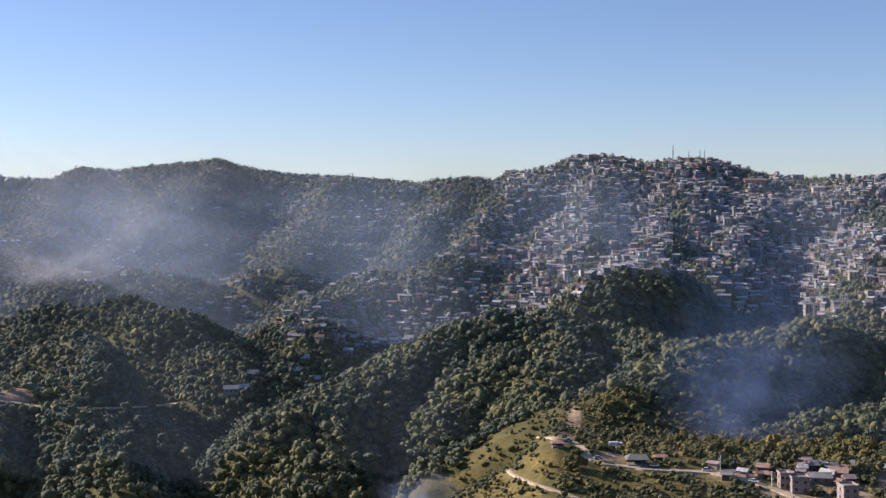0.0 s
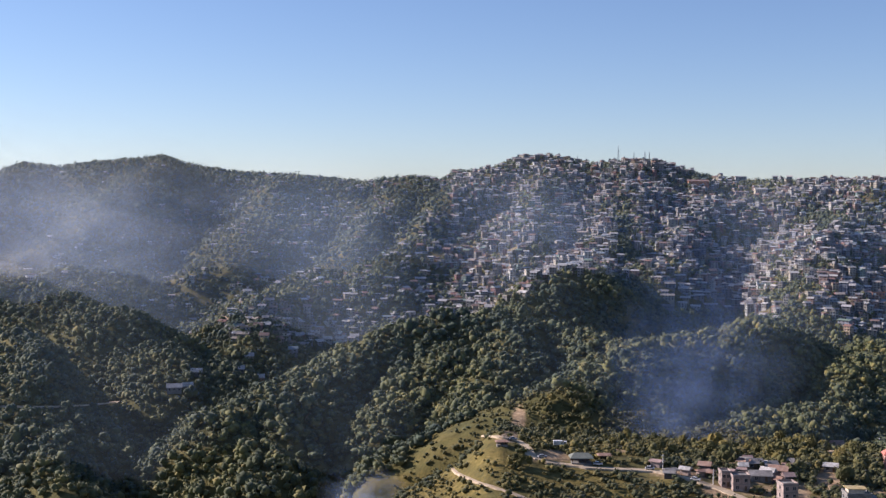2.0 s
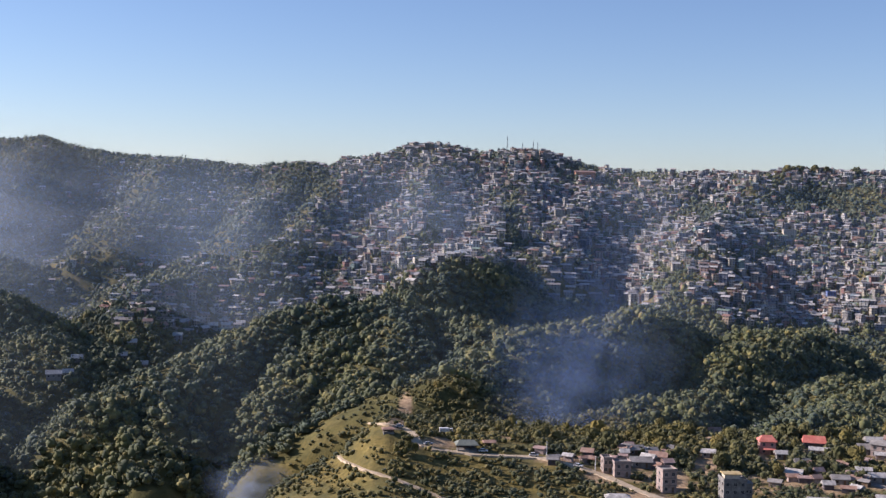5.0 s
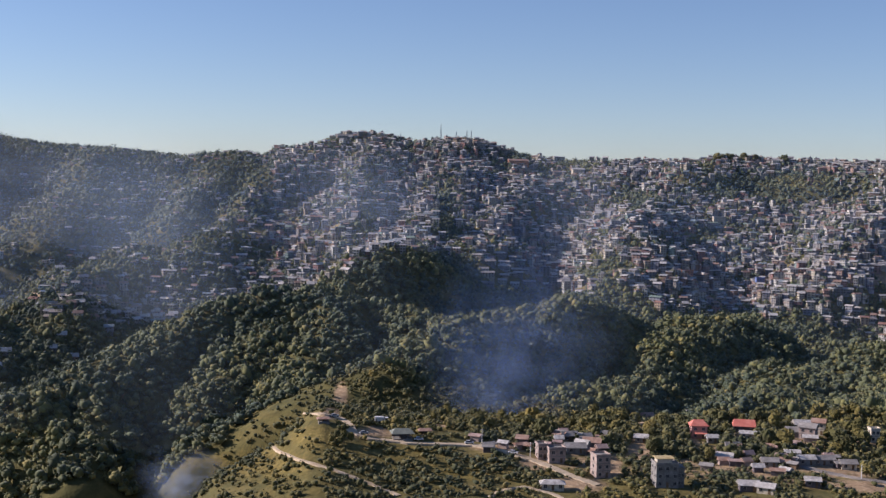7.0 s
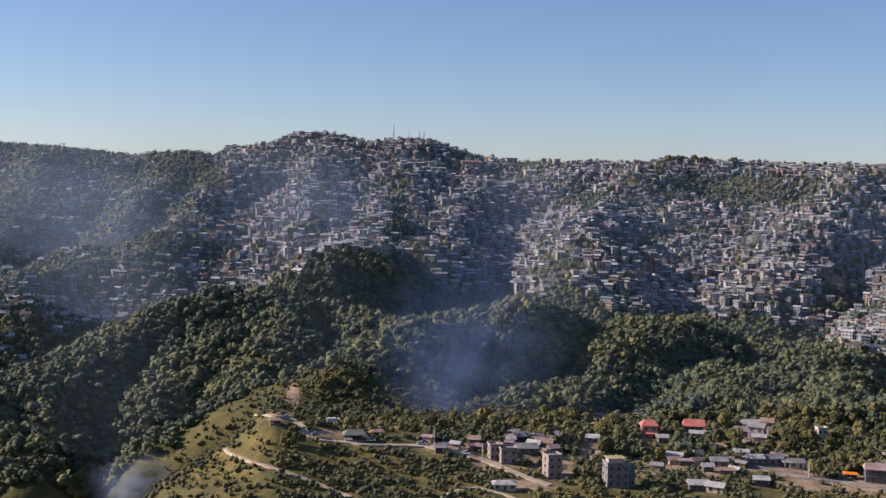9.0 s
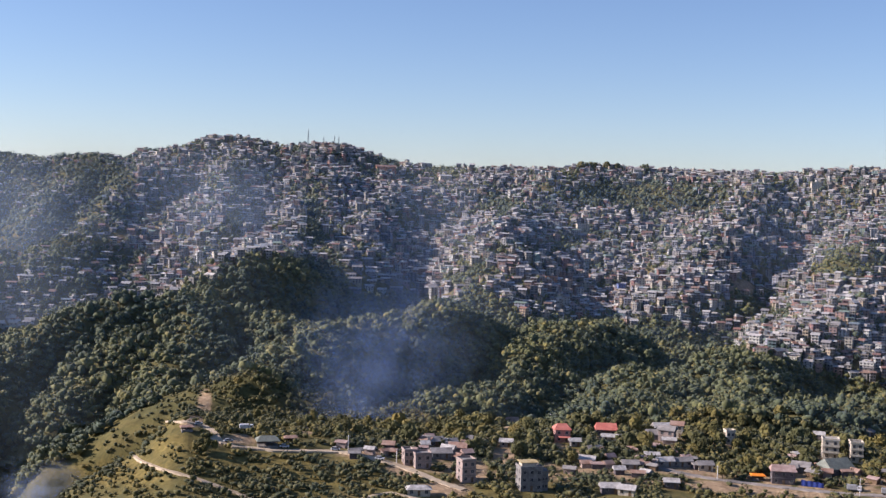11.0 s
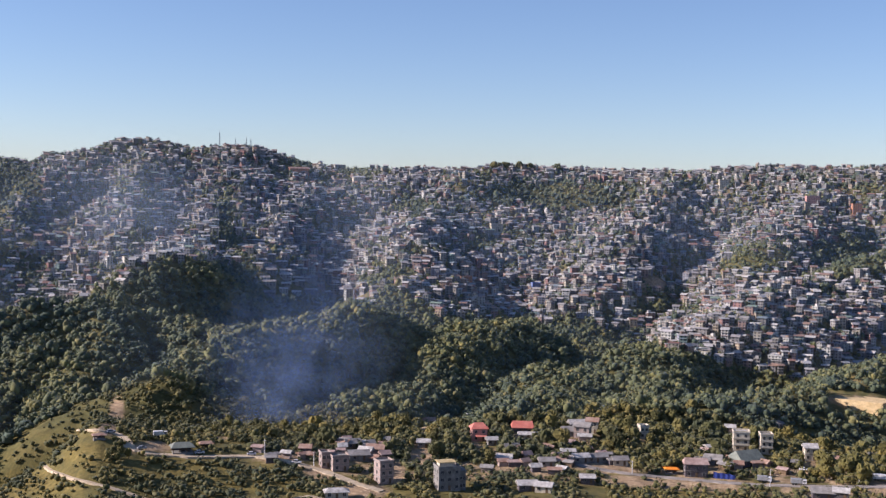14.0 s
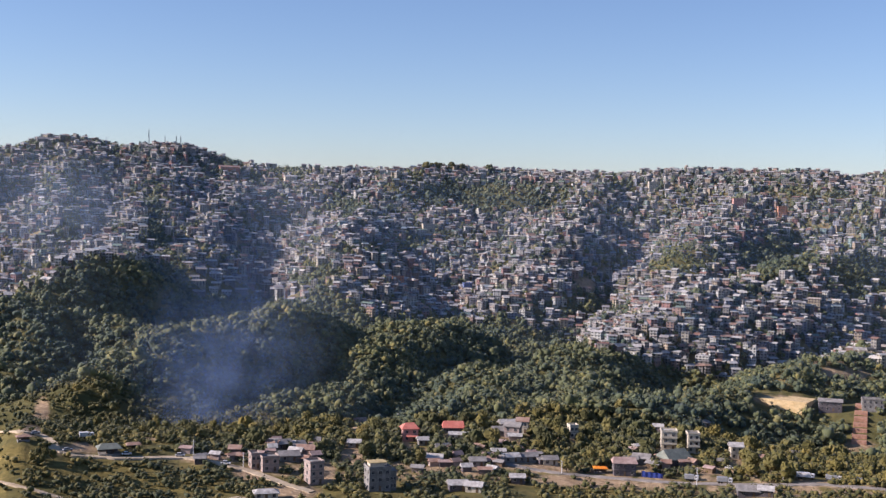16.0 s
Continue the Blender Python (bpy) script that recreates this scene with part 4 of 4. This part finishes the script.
for az, el, w, d, fl, wall, roof, kind, rise, hip, turn, label in V_HOUSES:
    make_house(spot(az, el), bearing(az) + turn, w * 0.92, d * 0.92, fl, wall, roof, label, "village_house", kind, max(rise, 0.5), hip, balcony=fl == 3 and wall is M_CREAM, group="houses of the village", floor_h=2.5 if fl == 1 else 2.9)

random.seed(9)
for n, (a0, a1, e0, e1) in enumerate([(16.3, 19.2, -12.4, -11.5)] * 14 + [(26.6, 29.4, -12.4, -11.1)] * 13 + [(33.3, 38.6, -12.2, -11.3)] * 14 + [(23.2, 27.0, -13.2, -11.6)] * 14 + [(12.5, 16.0, -12.4, -11.9)] * 8 + [(39.0, 44.0, -11.8, -11.0)] * 4):
    az, el = random.uniform(a0, a1), random.uniform(e0, e1)
    make_house(spot(az, el), bearing(az) + random.uniform(-35, 35), random.uniform(3, 6), random.uniform(2.6, 4), 1, random.choice((M_DARKWALL, M_WOOD, M_BRICK)), random.choice((M_GREY, M_RUST, M_RUST, M_WHITE, M_MAUVE)),
               "small plank shack with a patched tin roof", "shack", "gable", random.uniform(0.5, 1.1), sink=2.5, group="shacks of the village", windows=False, floor_h=2.2)

big = make_house(spot(21.5, -13.55), bearing(21.5) + 16, 9.0, 8.0, 3, M_CONCRETE, M_CONCRETE, "three-storey raw concrete building on the slope", "concrete_building", "flat", sink=5)
part("stair_room", slab((-3.6, 2.4, -1.6, 2.8, 9.22, 11.2)), M_CREAM, big)
part("stair_room_roof", roof_shape(6.4, 5, 11.2, 0.5, 0.0, 0.5), M_YELLOW, big, "ochre sheet roof", at=(-0.6, 0.6, 0))
part("annex", slab((4.55, 7.2, -2.6, 3.0, -5, 7.6)), M_CONCRETE, big)
for z in (1.6, 4.6):
    for x in (5.2, 6.5):
        add_window(big, x, -2.62, z, 0, 0.8, 1.3)
part("annex_roof", slab((4.5, 7.5, -2.9, 3.3, 7.6, 7.8)), M_CONCRETE, big)

red_a = make_house(spot(22.96, -11.3), bearing(22.96) + 10, 7.2, 6.5, 2, M_PINK, M_RED, "two-storey pink house with a red hipped roof", "red_roofed_house", "gable", 2.0, 0.6, group="red-roofed houses")
part("porch_roof", roof_shape(5.0, 2.6, 2.7, 0.5, 0.0, 0.2), M_RED, red_a, "red porch roof", at=(0.6, -4.4, 0))
red_b = make_house(spot(25.02, -10.9), bearing(25.02) + 4, 9.5, 7, 1, M_DARKWALL, M_RED, "long dark house with a bright red roof", "red_roofed_house", "gable", 2.3, 0.12, group="red-roofed houses")
make_house(spot(25.3, -11.2), bearing(25.3) + 4, 9, 3, 1, M_CREAM, M_WHITE, "low white shed in front of the red roof", "white_shed", "gable", 0.9, sink=3, floor_h=2.3)


def pavilion(az, el, w, d, h, rise, roof, label):
    ob = thing("open_pavilion", spot(az, el), bearing(az) + 8, label, "shelter")
    part("floor_slab", slab((-w / 2, w / 2, -d / 2, d / 2, -2, 0.3)), M_CONCRETE, ob)
    for x in (-w / 2 + 0.3, -w / 6, w / 6, w / 2 - 0.3):
        for y in (-d / 2 + 0.3, d / 2 - 0.3):
            part("post", slab((x - 0.12, x + 0.12, y - 0.12, y + 0.12, 0.3, h)), M_WOOD, ob)
    part("back_wall", slab((-w / 2 + 0.45, w / 2 - 0.45, d / 2 - 0.5, d / 2 - 0.44, 0.3, h - 0.4)), M_DARKWALL, ob)
    part("roof", roof_shape(w, d, h, rise, 0.45), roof, ob, "sheet-metal hipped roof")


pavilion(9.11, -11.85, 8.5, 6.5, 2.5, 1.7, M_GREEN, "open pavilion with a grey-green hipped roof and posts")
pavilion(5.4, -11.15, 4.6, 3, 1.6, 0.6, M_RUST, "low roadside shelter with a grey tin roof")
pavilion(32.0, -12.45, 5.2, 3.5, 2.2, 0.7, M_TARP_O, "market stall under an orange tarpaulin")
pavilion(10.2, -11.7, 5, 3.5, 2.2, 0.8, M_RUST, "small open shelter with a rusty roof")


def truck(az, el, turn, length, cargo, label):
    ob = thing("truck", spot(az, el) + Vector((0, 0, 0.35)), bearing(az) + turn, label, "truck", "parked vehicles")
    L = length / 2
    part("chassis", slab((-L, L, -0.9, 0.9, 0.6, 0.8)), M_TYRE, ob)
    part("cargo_body", slab((-L, L - 1.9, -1.15, 1.15, 0.85, 2.7), bevel=0.06), cargo, ob)
    cab = part("cab", slab((L - 1.75, L, -1.1, 1.1, 0.7, 2.4), bevel=0.12), M_PAINT_W, ob)
    part("side_window", slab((L - 1.4, L - 0.5, -1.13, -1.09, 1.5, 2.15)), M_GLASS, cab)
    part("windscreen", slab((L - 0.03, L + 0.02, -0.9, 0.9, 1.5, 2.2)), M_GLASS, cab)
    for x in (-L + 1.0, -L + 2.1, L - 0.9):
        for y in (-1.0, 1.0):
            part("wheel", rod((x, y - 0.13, 0.48), (x, y + 0.13, 0.48), 0.48, 0.48, 12), M_TYRE, ob)


def car(az, el, turn, paint, label):
    ob = thing("car", spot(az, el) + Vector((0, 0, 0.3)), bearing(az) + turn, label, "car", "parked vehicles")
    part("body", slab((-2.0, 2.0, -0.82, 0.82, 0.3, 0.95), bevel=0.14), paint, ob)
    cabin = solid([(-1.6, -0.74, 0.93), (1.1, -0.74, 0.93), (1.1, 0.74, 0.93), (-1.6, 0.74, 0.93), (-1.2, -0.62, 1.5), (0.45, -0.62, 1.5), (0.45, 0.62, 1.5), (-1.2, 0.62, 1.5)],
                  [(0, 1, 5, 4), (1, 2, 6, 5), (2, 3, 7, 6), (3, 0, 4, 7), (4, 5, 6, 7), (3, 2, 1, 0)])
    part("cabin", cabin, M_GLASS, ob, "dark glazed cabin")
    part("roof_panel", slab((-1.2, 0.45, -0.63, 0.63, 1.49, 1.54)), paint, ob)
    for x in (-1.25, 1.25):
        for y in (-0.78, 0.78):
            part("wheel", rod((x, y - 0.1, 0.31), (x, y + 0.1, 0.31), 0.31, 0.31, 12), M_TYRE, ob)


truck(8.12, -11.2, 4, 6.0, M_PAINT_W, "white box truck parked beside the yard")
truck(41.25, -12.1, 3, 7.5, M_PAINT_W, "white-bodied truck parked beside the road")
truck(42.47, -12.1, 2, 6.5, M_PAINT_G, "grey truck parked beside the road")
truck(43.4, -12.1, 6, 6.0, M_PAINT_G, "grey truck parked near the bushes")
truck(36.2, -12.6, 0, 6.0, M_PAINT_G, "grey truck standing on the dusty road")
truck(37.7, -12.6, 2, 6.5, M_PAINT_G, "grey truck standing on the dusty road")
car(37.0, -12.0, 12, M_PAINT_W, "white car parked on the tan yard")
car(37.9, -11.95, -8, M_PAINT_W, "white car parked on the tan yard")
car(9.9, -12.0, 5, M_PAINT_W, "white car parked beside the pavilion")
car(12.3, -12.1, 2, M_PAINT_W, "white car parked along the dirt road")
car(14.4, -12.5, -15, M_PAINT_W, "white car parked along the dirt road")
car(7.3, -11.75, 20, M_PAINT_G, "grey car in the bare yard")
car(5.9, -10.95, 25, M_PAINT_G, "grey car near the roadside shelter")


def utility_pole(az, el, tall):
    ob = thing("utility_pole", spot(az, el) - Vector((0, 0, 0.8)), bearing(az), "pale concrete utility pole beside the road", "utility pole", "utility poles")
    part("pole", rod((0, 0, 0), (0, 0, tall), 0.2, 0.13, 8), M_PAINT_W, ob)
    part("crossarm", slab((-0.9, 0.9, -0.06, 0.06, tall - 0.7, tall - 0.55)), M_STEEL, ob)
    for x in (-0.8, 0.0, 0.8):
        part("insulator", rod((x, 0, tall - 0.55), (x, 0, tall - 0.3), 0.06, 0.04, 6), M_FRAME, ob)


for az, el, tall in ((36.45, -12.75, 8.5), (30.2, -12.6, 7), (40.3, -12.3, 7.5), (12.9, -12.0, 7), (15.2, -12.6, 7)):
    utility_pole(az, el, tall)

fence = thing("tarpaulin_fence", spot(34.4, -12.55), bearing(34.4) - 6, "dark blue tarpaulin stretched along wooden posts", "fence")
bm = bmesh.new()
grid = [[bm.verts.new((-4.6 + 9.2 * i / 24, 0.12 * math.sin(i * 1.1) + dy, 0.1 + (2.6 - 0.5 * i / 24 + 0.15 * math.sin(i * 0.8)) * j / 4)) for j in range(5)] for dy in (-0.02, 0.02) for i in range(25)]
for side in (0, 25):
    for i in range(24):
        for j in range(4):
            q = (grid[side + i][j], grid[side + i + 1][j], grid[side + i + 1][j + 1], grid[side + i][j + 1])
            bm.faces.new(q if side == 0 else q[::-1])
part("tarpaulin", bm, M_TARP_B, fence, smooth=True)
for x in (-4.6, -2.3, 0, 2.3, 4.6):
    part("post", rod((x, 0.25, -1.5), (x, 0.25, 2.6), 0.08, 0.08, 6), M_WOOD, fence)

ground_wall = thing("sports_ground_terrace", spot(40.13, -8.85, 6.5, 9.0), bearing(40.13) - 16, "ochre earth sports ground held by a retaining wall", "sports ground")
part("retaining_wall", slab((-17, 17, -6.6, -6.0, -8, 3.6), bevel=0.1), M_TAN, ground_wall)
part("playing_field", slab((-17, 17, -6.0, 16, -8, 3.3)), M_TAN, ground_wall)

steps = thing("hillside_steps", spot(43.5, -10.45), bearing(43.5), "broad red-earth steps climbing the slope", "steps")
for k in range(7):
    q = spot(43.5, -10.4 + 1.55 * k / 6)
    lo = steps.matrix_world.inverted() @ q
    part("step", slab((-4.5 + 0.2 * k, 4.3, lo.y, lo.y + 9, lo.z - 6, lo.z + 2.2), bevel=0.15), M_STEP, steps)


# ---- trees and bushes of the village ----
def tree_kinds():
    out = []
    for k in range(6):
        tv, tf = crown_template(60 + k, 9, 220, 2, 0.09)
        cm = bpy.data.meshes.new("crown")
        tv = tv * (1, 1, 1.25) + (0, 0, 0.35)
        cm.from_pydata(tv.tolist(), [], tf.tolist())
        cm.materials.append(M_TREE)
        bm = bmesh.new()
        r = np.random.default_rng(k)
        for a, b, ra, rb in [((0, 0, -0.4), (0.03, 0, 0.6), 0.085, 0.06)] + [((0.02, 0, 0.35 + 0.08 * i), (0.4 * math.cos(i * 2.1), 0.4 * math.sin(i * 2.1), 0.95 + 0.1 * i), 0.045, 0.02) for i in range(4)]:
            p0, p1 = Vector(a), Vector(b)
            m = Matrix.Translation((p0 + p1) / 2) @ (p1 - p0).to_track_quat("Z", "Y").to_matrix().to_4x4()
            bmesh.ops.create_cone(bm, cap_ends=True, segments=6, radius1=ra, radius2=rb, depth=(p1 - p0).length, matrix=m)
        tm = bpy.data.meshes.new("trunk")
        bm.to_mesh(tm)
        bm.free()
        tm.materials.append(M_BARK)
        out.append((tm, cm))
    return out


def avoid(az, el, pad=0.0):
    """Nearness of houses, roads and yards of the village, 0 to 1."""
    w = np.zeros_like(az)
    for a, e, wid in [(h[0], h[1], h[2]) for h in V_HOUSES] + [(21.7, -13.5, 16), (22.96, -11.3, 8), (25.02, -10.9, 10), (9.1, -11.85, 12), (5.4, -11.1, 8), (32, -12.45, 6), (34.4, -12.55, 10), (41.5, -12.1, 14), (37, -12.4, 14), (12.5, -12.1, 10)]:
        half = wid * 0.05 + 0.06 + pad
        w = np.maximum(w, (np.abs(az - a) < half) & (el > e - 0.5) & (el < e + 0.2))
    return w


TREES = tree_kinds()


def plant(place, size, tall, k, label, name="tree"):
    ob = thing(name, place, random.uniform(0, 360), label, "tree", "trees round the village")
    ob.scale = (size, size, size * tall)
    part("trunk", TREES[k][0], None, ob)
    part("crown", TREES[k][1], None, ob)


random.seed(5)
p, a, e, q = spread(14000, (7.4, 46.5), (4.05, 6.5), lambda a, e: np.interp(a, [5, 9, 12, 14, 16, 20, 46], [0.0, 0.1, 0.04, 0.1, 0.6, 1.0, 1.0]) * np.where(e > -11.4, 1.0, np.where((a > 19) & ((a < 27.4) | (e > -12.35)), 0.7, 0.08)) * (1 - avoid(a, e)) * (1 - patchy(a, e, SOIL)), 3.7)
order = rng.permutation(len(p))
for i in order[:290]:
    plant(Vector(p[i]), random.uniform(1.9, 3.6), random.uniform(0.85, 1.3), random.randrange(6), "leafy green tree standing between the village houses")
for az, el, s in ((6.0, -12.05, 1.5), (6.35, -12.1, 1.8), (6.7, -12.1, 1.4), (6.2, -12.25, 1.4), (5.75, -12.15, 1.2)):
    plant(spot(az, el), s, 1.3, random.randrange(6), "dark evergreen clump on the grassy knoll")
for az in (23.2, 23.4, 23.65, 23.9, 24.1, 24.35, 24.6, 22.95, 25.1, 26.4, 27.9):
    plant(spot(az, line(SKYLINE, az) - 0.12, 11.0, 12.05), random.uniform(3.5, 7.0), random.uniform(0.9, 1.3), random.randrange(6), "tall tree standing on the skyline ridge", "ridge_tree")

if len(order) > 290:
    j = order[290:]
    scatter("village_trees", p[j], rng.uniform(1.4, 3.2, len(j)), near_t, M_SHRUB, "bushy trees round the village")
shrub_t = [crown_template(80 + k, 1, 16, 1) for k in range(5)]
p, a, e, q = spread(40000, (-3, 47), (3.25, 6.3), lambda a, e: (0.15 + 0.85 * step(0.3, 0.58, lattice(a * 2.2, e * 5.0, 41))) * (1 - 0.95 * patchy(a, e, SOIL)) * (1 - avoid(a, e, 0.1)) * np.where(a < 5.5, 0.25, 1.0), 2.0)
near_road = np.zeros(len(p), bool)
for pts in ([(3.1, -12.3), (4.28, -12.87), (6.05, -13.4), (7.85, -14.07)], [(4.9, -10.75), (6.53, -11.2), (6.74, -11.6), (7.56, -11.92), (9.89, -12.11), (12.52, -12.12), (13.85, -12.35), (15.45, -12.75), (17.07, -13.35)], [(27.4, -12.23), (30.05, -12.6), (34.5, -12.72), (39.7, -12.5), (46, -12.2)]):
    c = np.array(pts)
    near_road |= np.abs(e - np.interp(a, c[:, 0], c[:, 1], left=99, right=99)) < 0.12
keep = ~near_road
scatter("shrubs", p[keep], rng.uniform(0.8, 2.4, keep.sum()), shrub_t, M_SHRUB, "low green and dry bushes covering the near slope", (0.7, 1.2))


# ---- smoke of small fires ----
def smoke_material(name, tone, dense):
    m = bpy.data.materials.new(name)
    m.use_nodes = True
    nt = m.node_tree
    nt.nodes.remove(nt.nodes["Principled BSDF"])
    out = next(n for n in nt.nodes if n.type == "OUTPUT_MATERIAL")
    co = nt.nodes.new("ShaderNodeTexCoord").outputs["Object"]
    fall = nt.nodes.new("ShaderNodeTexGradient")
    fall.gradient_type = "SPHERICAL"
    nt.links.new(co, fall.inputs[0])
    nz = nt.nodes.new("ShaderNodeTexNoise")
    nz.inputs["Scale"].default_value, nz.inputs["Detail"].default_value, nz.inputs["Distortion"].default_value = 1.6, 5.0, 0.9
    nt.links.new(co, nz.inputs["Vector"])
    mul = nt.nodes.new("ShaderNodeMath")
    mul.operation = "MULTIPLY"
    nt.links.new(ramp(nt, fall.outputs["Fac"], [(0.0, (0, 0, 0)), (0.75, (dense,) * 3)]), mul.inputs[0])
    nt.links.new(ramp(nt, nz.outputs["Fac"], [(0.32, (0.0,) * 3), (0.72, (1.0,) * 3)]), mul.inputs[1])
    dif, trl, add, tr, mx = (nt.nodes.new("ShaderNode" + k) for k in ("BsdfDiffuse", "BsdfTranslucent", "MixShader", "BsdfTransparent", "MixShader"))
    for b in (dif, trl):
        b.inputs["Color"].default_value = (*tone, 1)
    nt.links.new(dif.outputs[0], add.inputs[1])
    nt.links.new(trl.outputs[0], add.inputs[2])
    nt.links.new(mul.outputs[0], mx.inputs[0])
    nt.links.new(tr.outputs[0], mx.inputs[1])
    nt.links.new(add.outputs[0], mx.inputs[2])
    nt.links.new(mx.outputs[0], out.inputs[0])
    return m


def smoke(az, el, dist, w, h, lean, layers, mat, label):
    """Drifting smoke: a few billowing veils, one behind the other."""
    ob = thing("smoke_plume", (dist * math.sin(radians(az)), dist * math.cos(radians(az)), EYE + dist * math.tan(radians(el))), bearing(az), label, "smoke")
    for k in range(layers):
        bm = bmesh.new()
        n = 14
        g = [[bm.verts.new((x, 0.25 * math.sin(2.3 * x + k) * math.cos(1.7 * z + 2 * k), z)) for z in np.linspace(-1, 1, n)] for x in np.linspace(-1, 1, n)]
        for i in range(n - 1):
            for j in range(n - 1):
                q = (g[i][j], g[i + 1][j], g[i + 1][j + 1], g[i][j + 1])
                if math.hypot(sum(c.co.x for c in q), sum(c.co.z for c in q)) < 3.9:
                    bm.faces.new(q)
        bmesh.ops.delete(bm, geom=[c for c in bm.verts if not c.link_faces], context="VERTS")
        v = part("veil", bm, mat, ob, at=((k - layers / 2) * lean * w * 0.25, k * 6.0, (k - layers / 2 + 0.5) * h * 0.22), smooth=True)
        v.scale = (w * (0.62 + 0.1 * k), 8, h * 0.7)
        v.rotation_euler = (0, radians(12 * lean), 0)


M_SMOKE_BLUE = smoke_material("blue_smoke", (0.5, 0.64, 0.95), 0.34)
M_SMOKE_WHITE = smoke_material("white_smoke", (0.82, 0.83, 0.84), 0.3)
M_SMOKE_HAZE = smoke_material("thin_smoke", (0.66, 0.72, 0.82), 0.24)
smoke(14.4, -7.7, 650, 74, 76, 0.4, 3, M_SMOKE_BLUE, "thin bluish smoke drifting before the forest")
smoke(-17.4, -2.75, 1180, 90, 26, 0.8, 2, M_SMOKE_WHITE, "pale smoke rising from the wooded valley")
smoke(-13.4, -0.6, 1230, 260, 130, 0.9, 2, M_SMOKE_HAZE, "thin smoke drifting up the mountainside")
smoke(-1.2, -13.7, 580, 32, 22, 0.2, 2, M_SMOKE_BLUE, "small bluish smoke rising beside the knoll")


# ---- tinted sheets that imitate haze over the valley ----
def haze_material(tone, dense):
    m = bpy.data.materials.new("haze_sheets")
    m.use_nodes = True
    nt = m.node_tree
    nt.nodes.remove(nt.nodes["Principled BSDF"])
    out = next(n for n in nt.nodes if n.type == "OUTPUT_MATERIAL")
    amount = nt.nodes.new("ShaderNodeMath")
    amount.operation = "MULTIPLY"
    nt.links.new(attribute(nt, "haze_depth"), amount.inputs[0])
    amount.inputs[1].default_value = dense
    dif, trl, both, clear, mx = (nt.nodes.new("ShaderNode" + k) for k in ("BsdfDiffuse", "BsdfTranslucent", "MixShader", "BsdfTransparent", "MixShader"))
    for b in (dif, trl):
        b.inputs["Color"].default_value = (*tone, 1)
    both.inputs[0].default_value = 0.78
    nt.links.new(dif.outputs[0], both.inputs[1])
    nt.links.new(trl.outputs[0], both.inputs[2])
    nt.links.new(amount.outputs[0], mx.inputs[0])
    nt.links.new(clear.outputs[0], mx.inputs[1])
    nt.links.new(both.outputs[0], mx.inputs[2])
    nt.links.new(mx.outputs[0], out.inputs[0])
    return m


def build_haze_sheets():
    """Translucent sheets added to imitate haze, one behind the other, thinning out upwards and towards the ends."""
    V, F, D = [], [], []
    az, up = np.arange(-40, 61, 2.0), np.linspace(0, 1, 16)
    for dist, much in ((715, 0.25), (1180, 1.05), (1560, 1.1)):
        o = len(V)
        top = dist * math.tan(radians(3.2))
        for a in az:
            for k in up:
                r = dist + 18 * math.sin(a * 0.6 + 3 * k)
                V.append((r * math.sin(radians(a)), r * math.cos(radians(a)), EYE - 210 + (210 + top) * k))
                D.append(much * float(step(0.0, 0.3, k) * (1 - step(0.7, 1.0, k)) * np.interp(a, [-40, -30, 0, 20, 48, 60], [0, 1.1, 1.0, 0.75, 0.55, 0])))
        for i in range(len(az) - 1):
            for j in range(len(up) - 1):
                q = o + i * len(up) + j
                F.append((q, q + len(up), q + len(up) + 1, q + 1))
    ob = mesh_object("haze_sheets", V, F, [haze_material((0.5, 0.67, 0.96), 0.07)], smooth=True)
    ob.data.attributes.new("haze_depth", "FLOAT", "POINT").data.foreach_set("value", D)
    return tagged(ob, "thin bluish sheets imitating haze before the far slopes", "haze", kind="stuff")


build_haze_sheets()
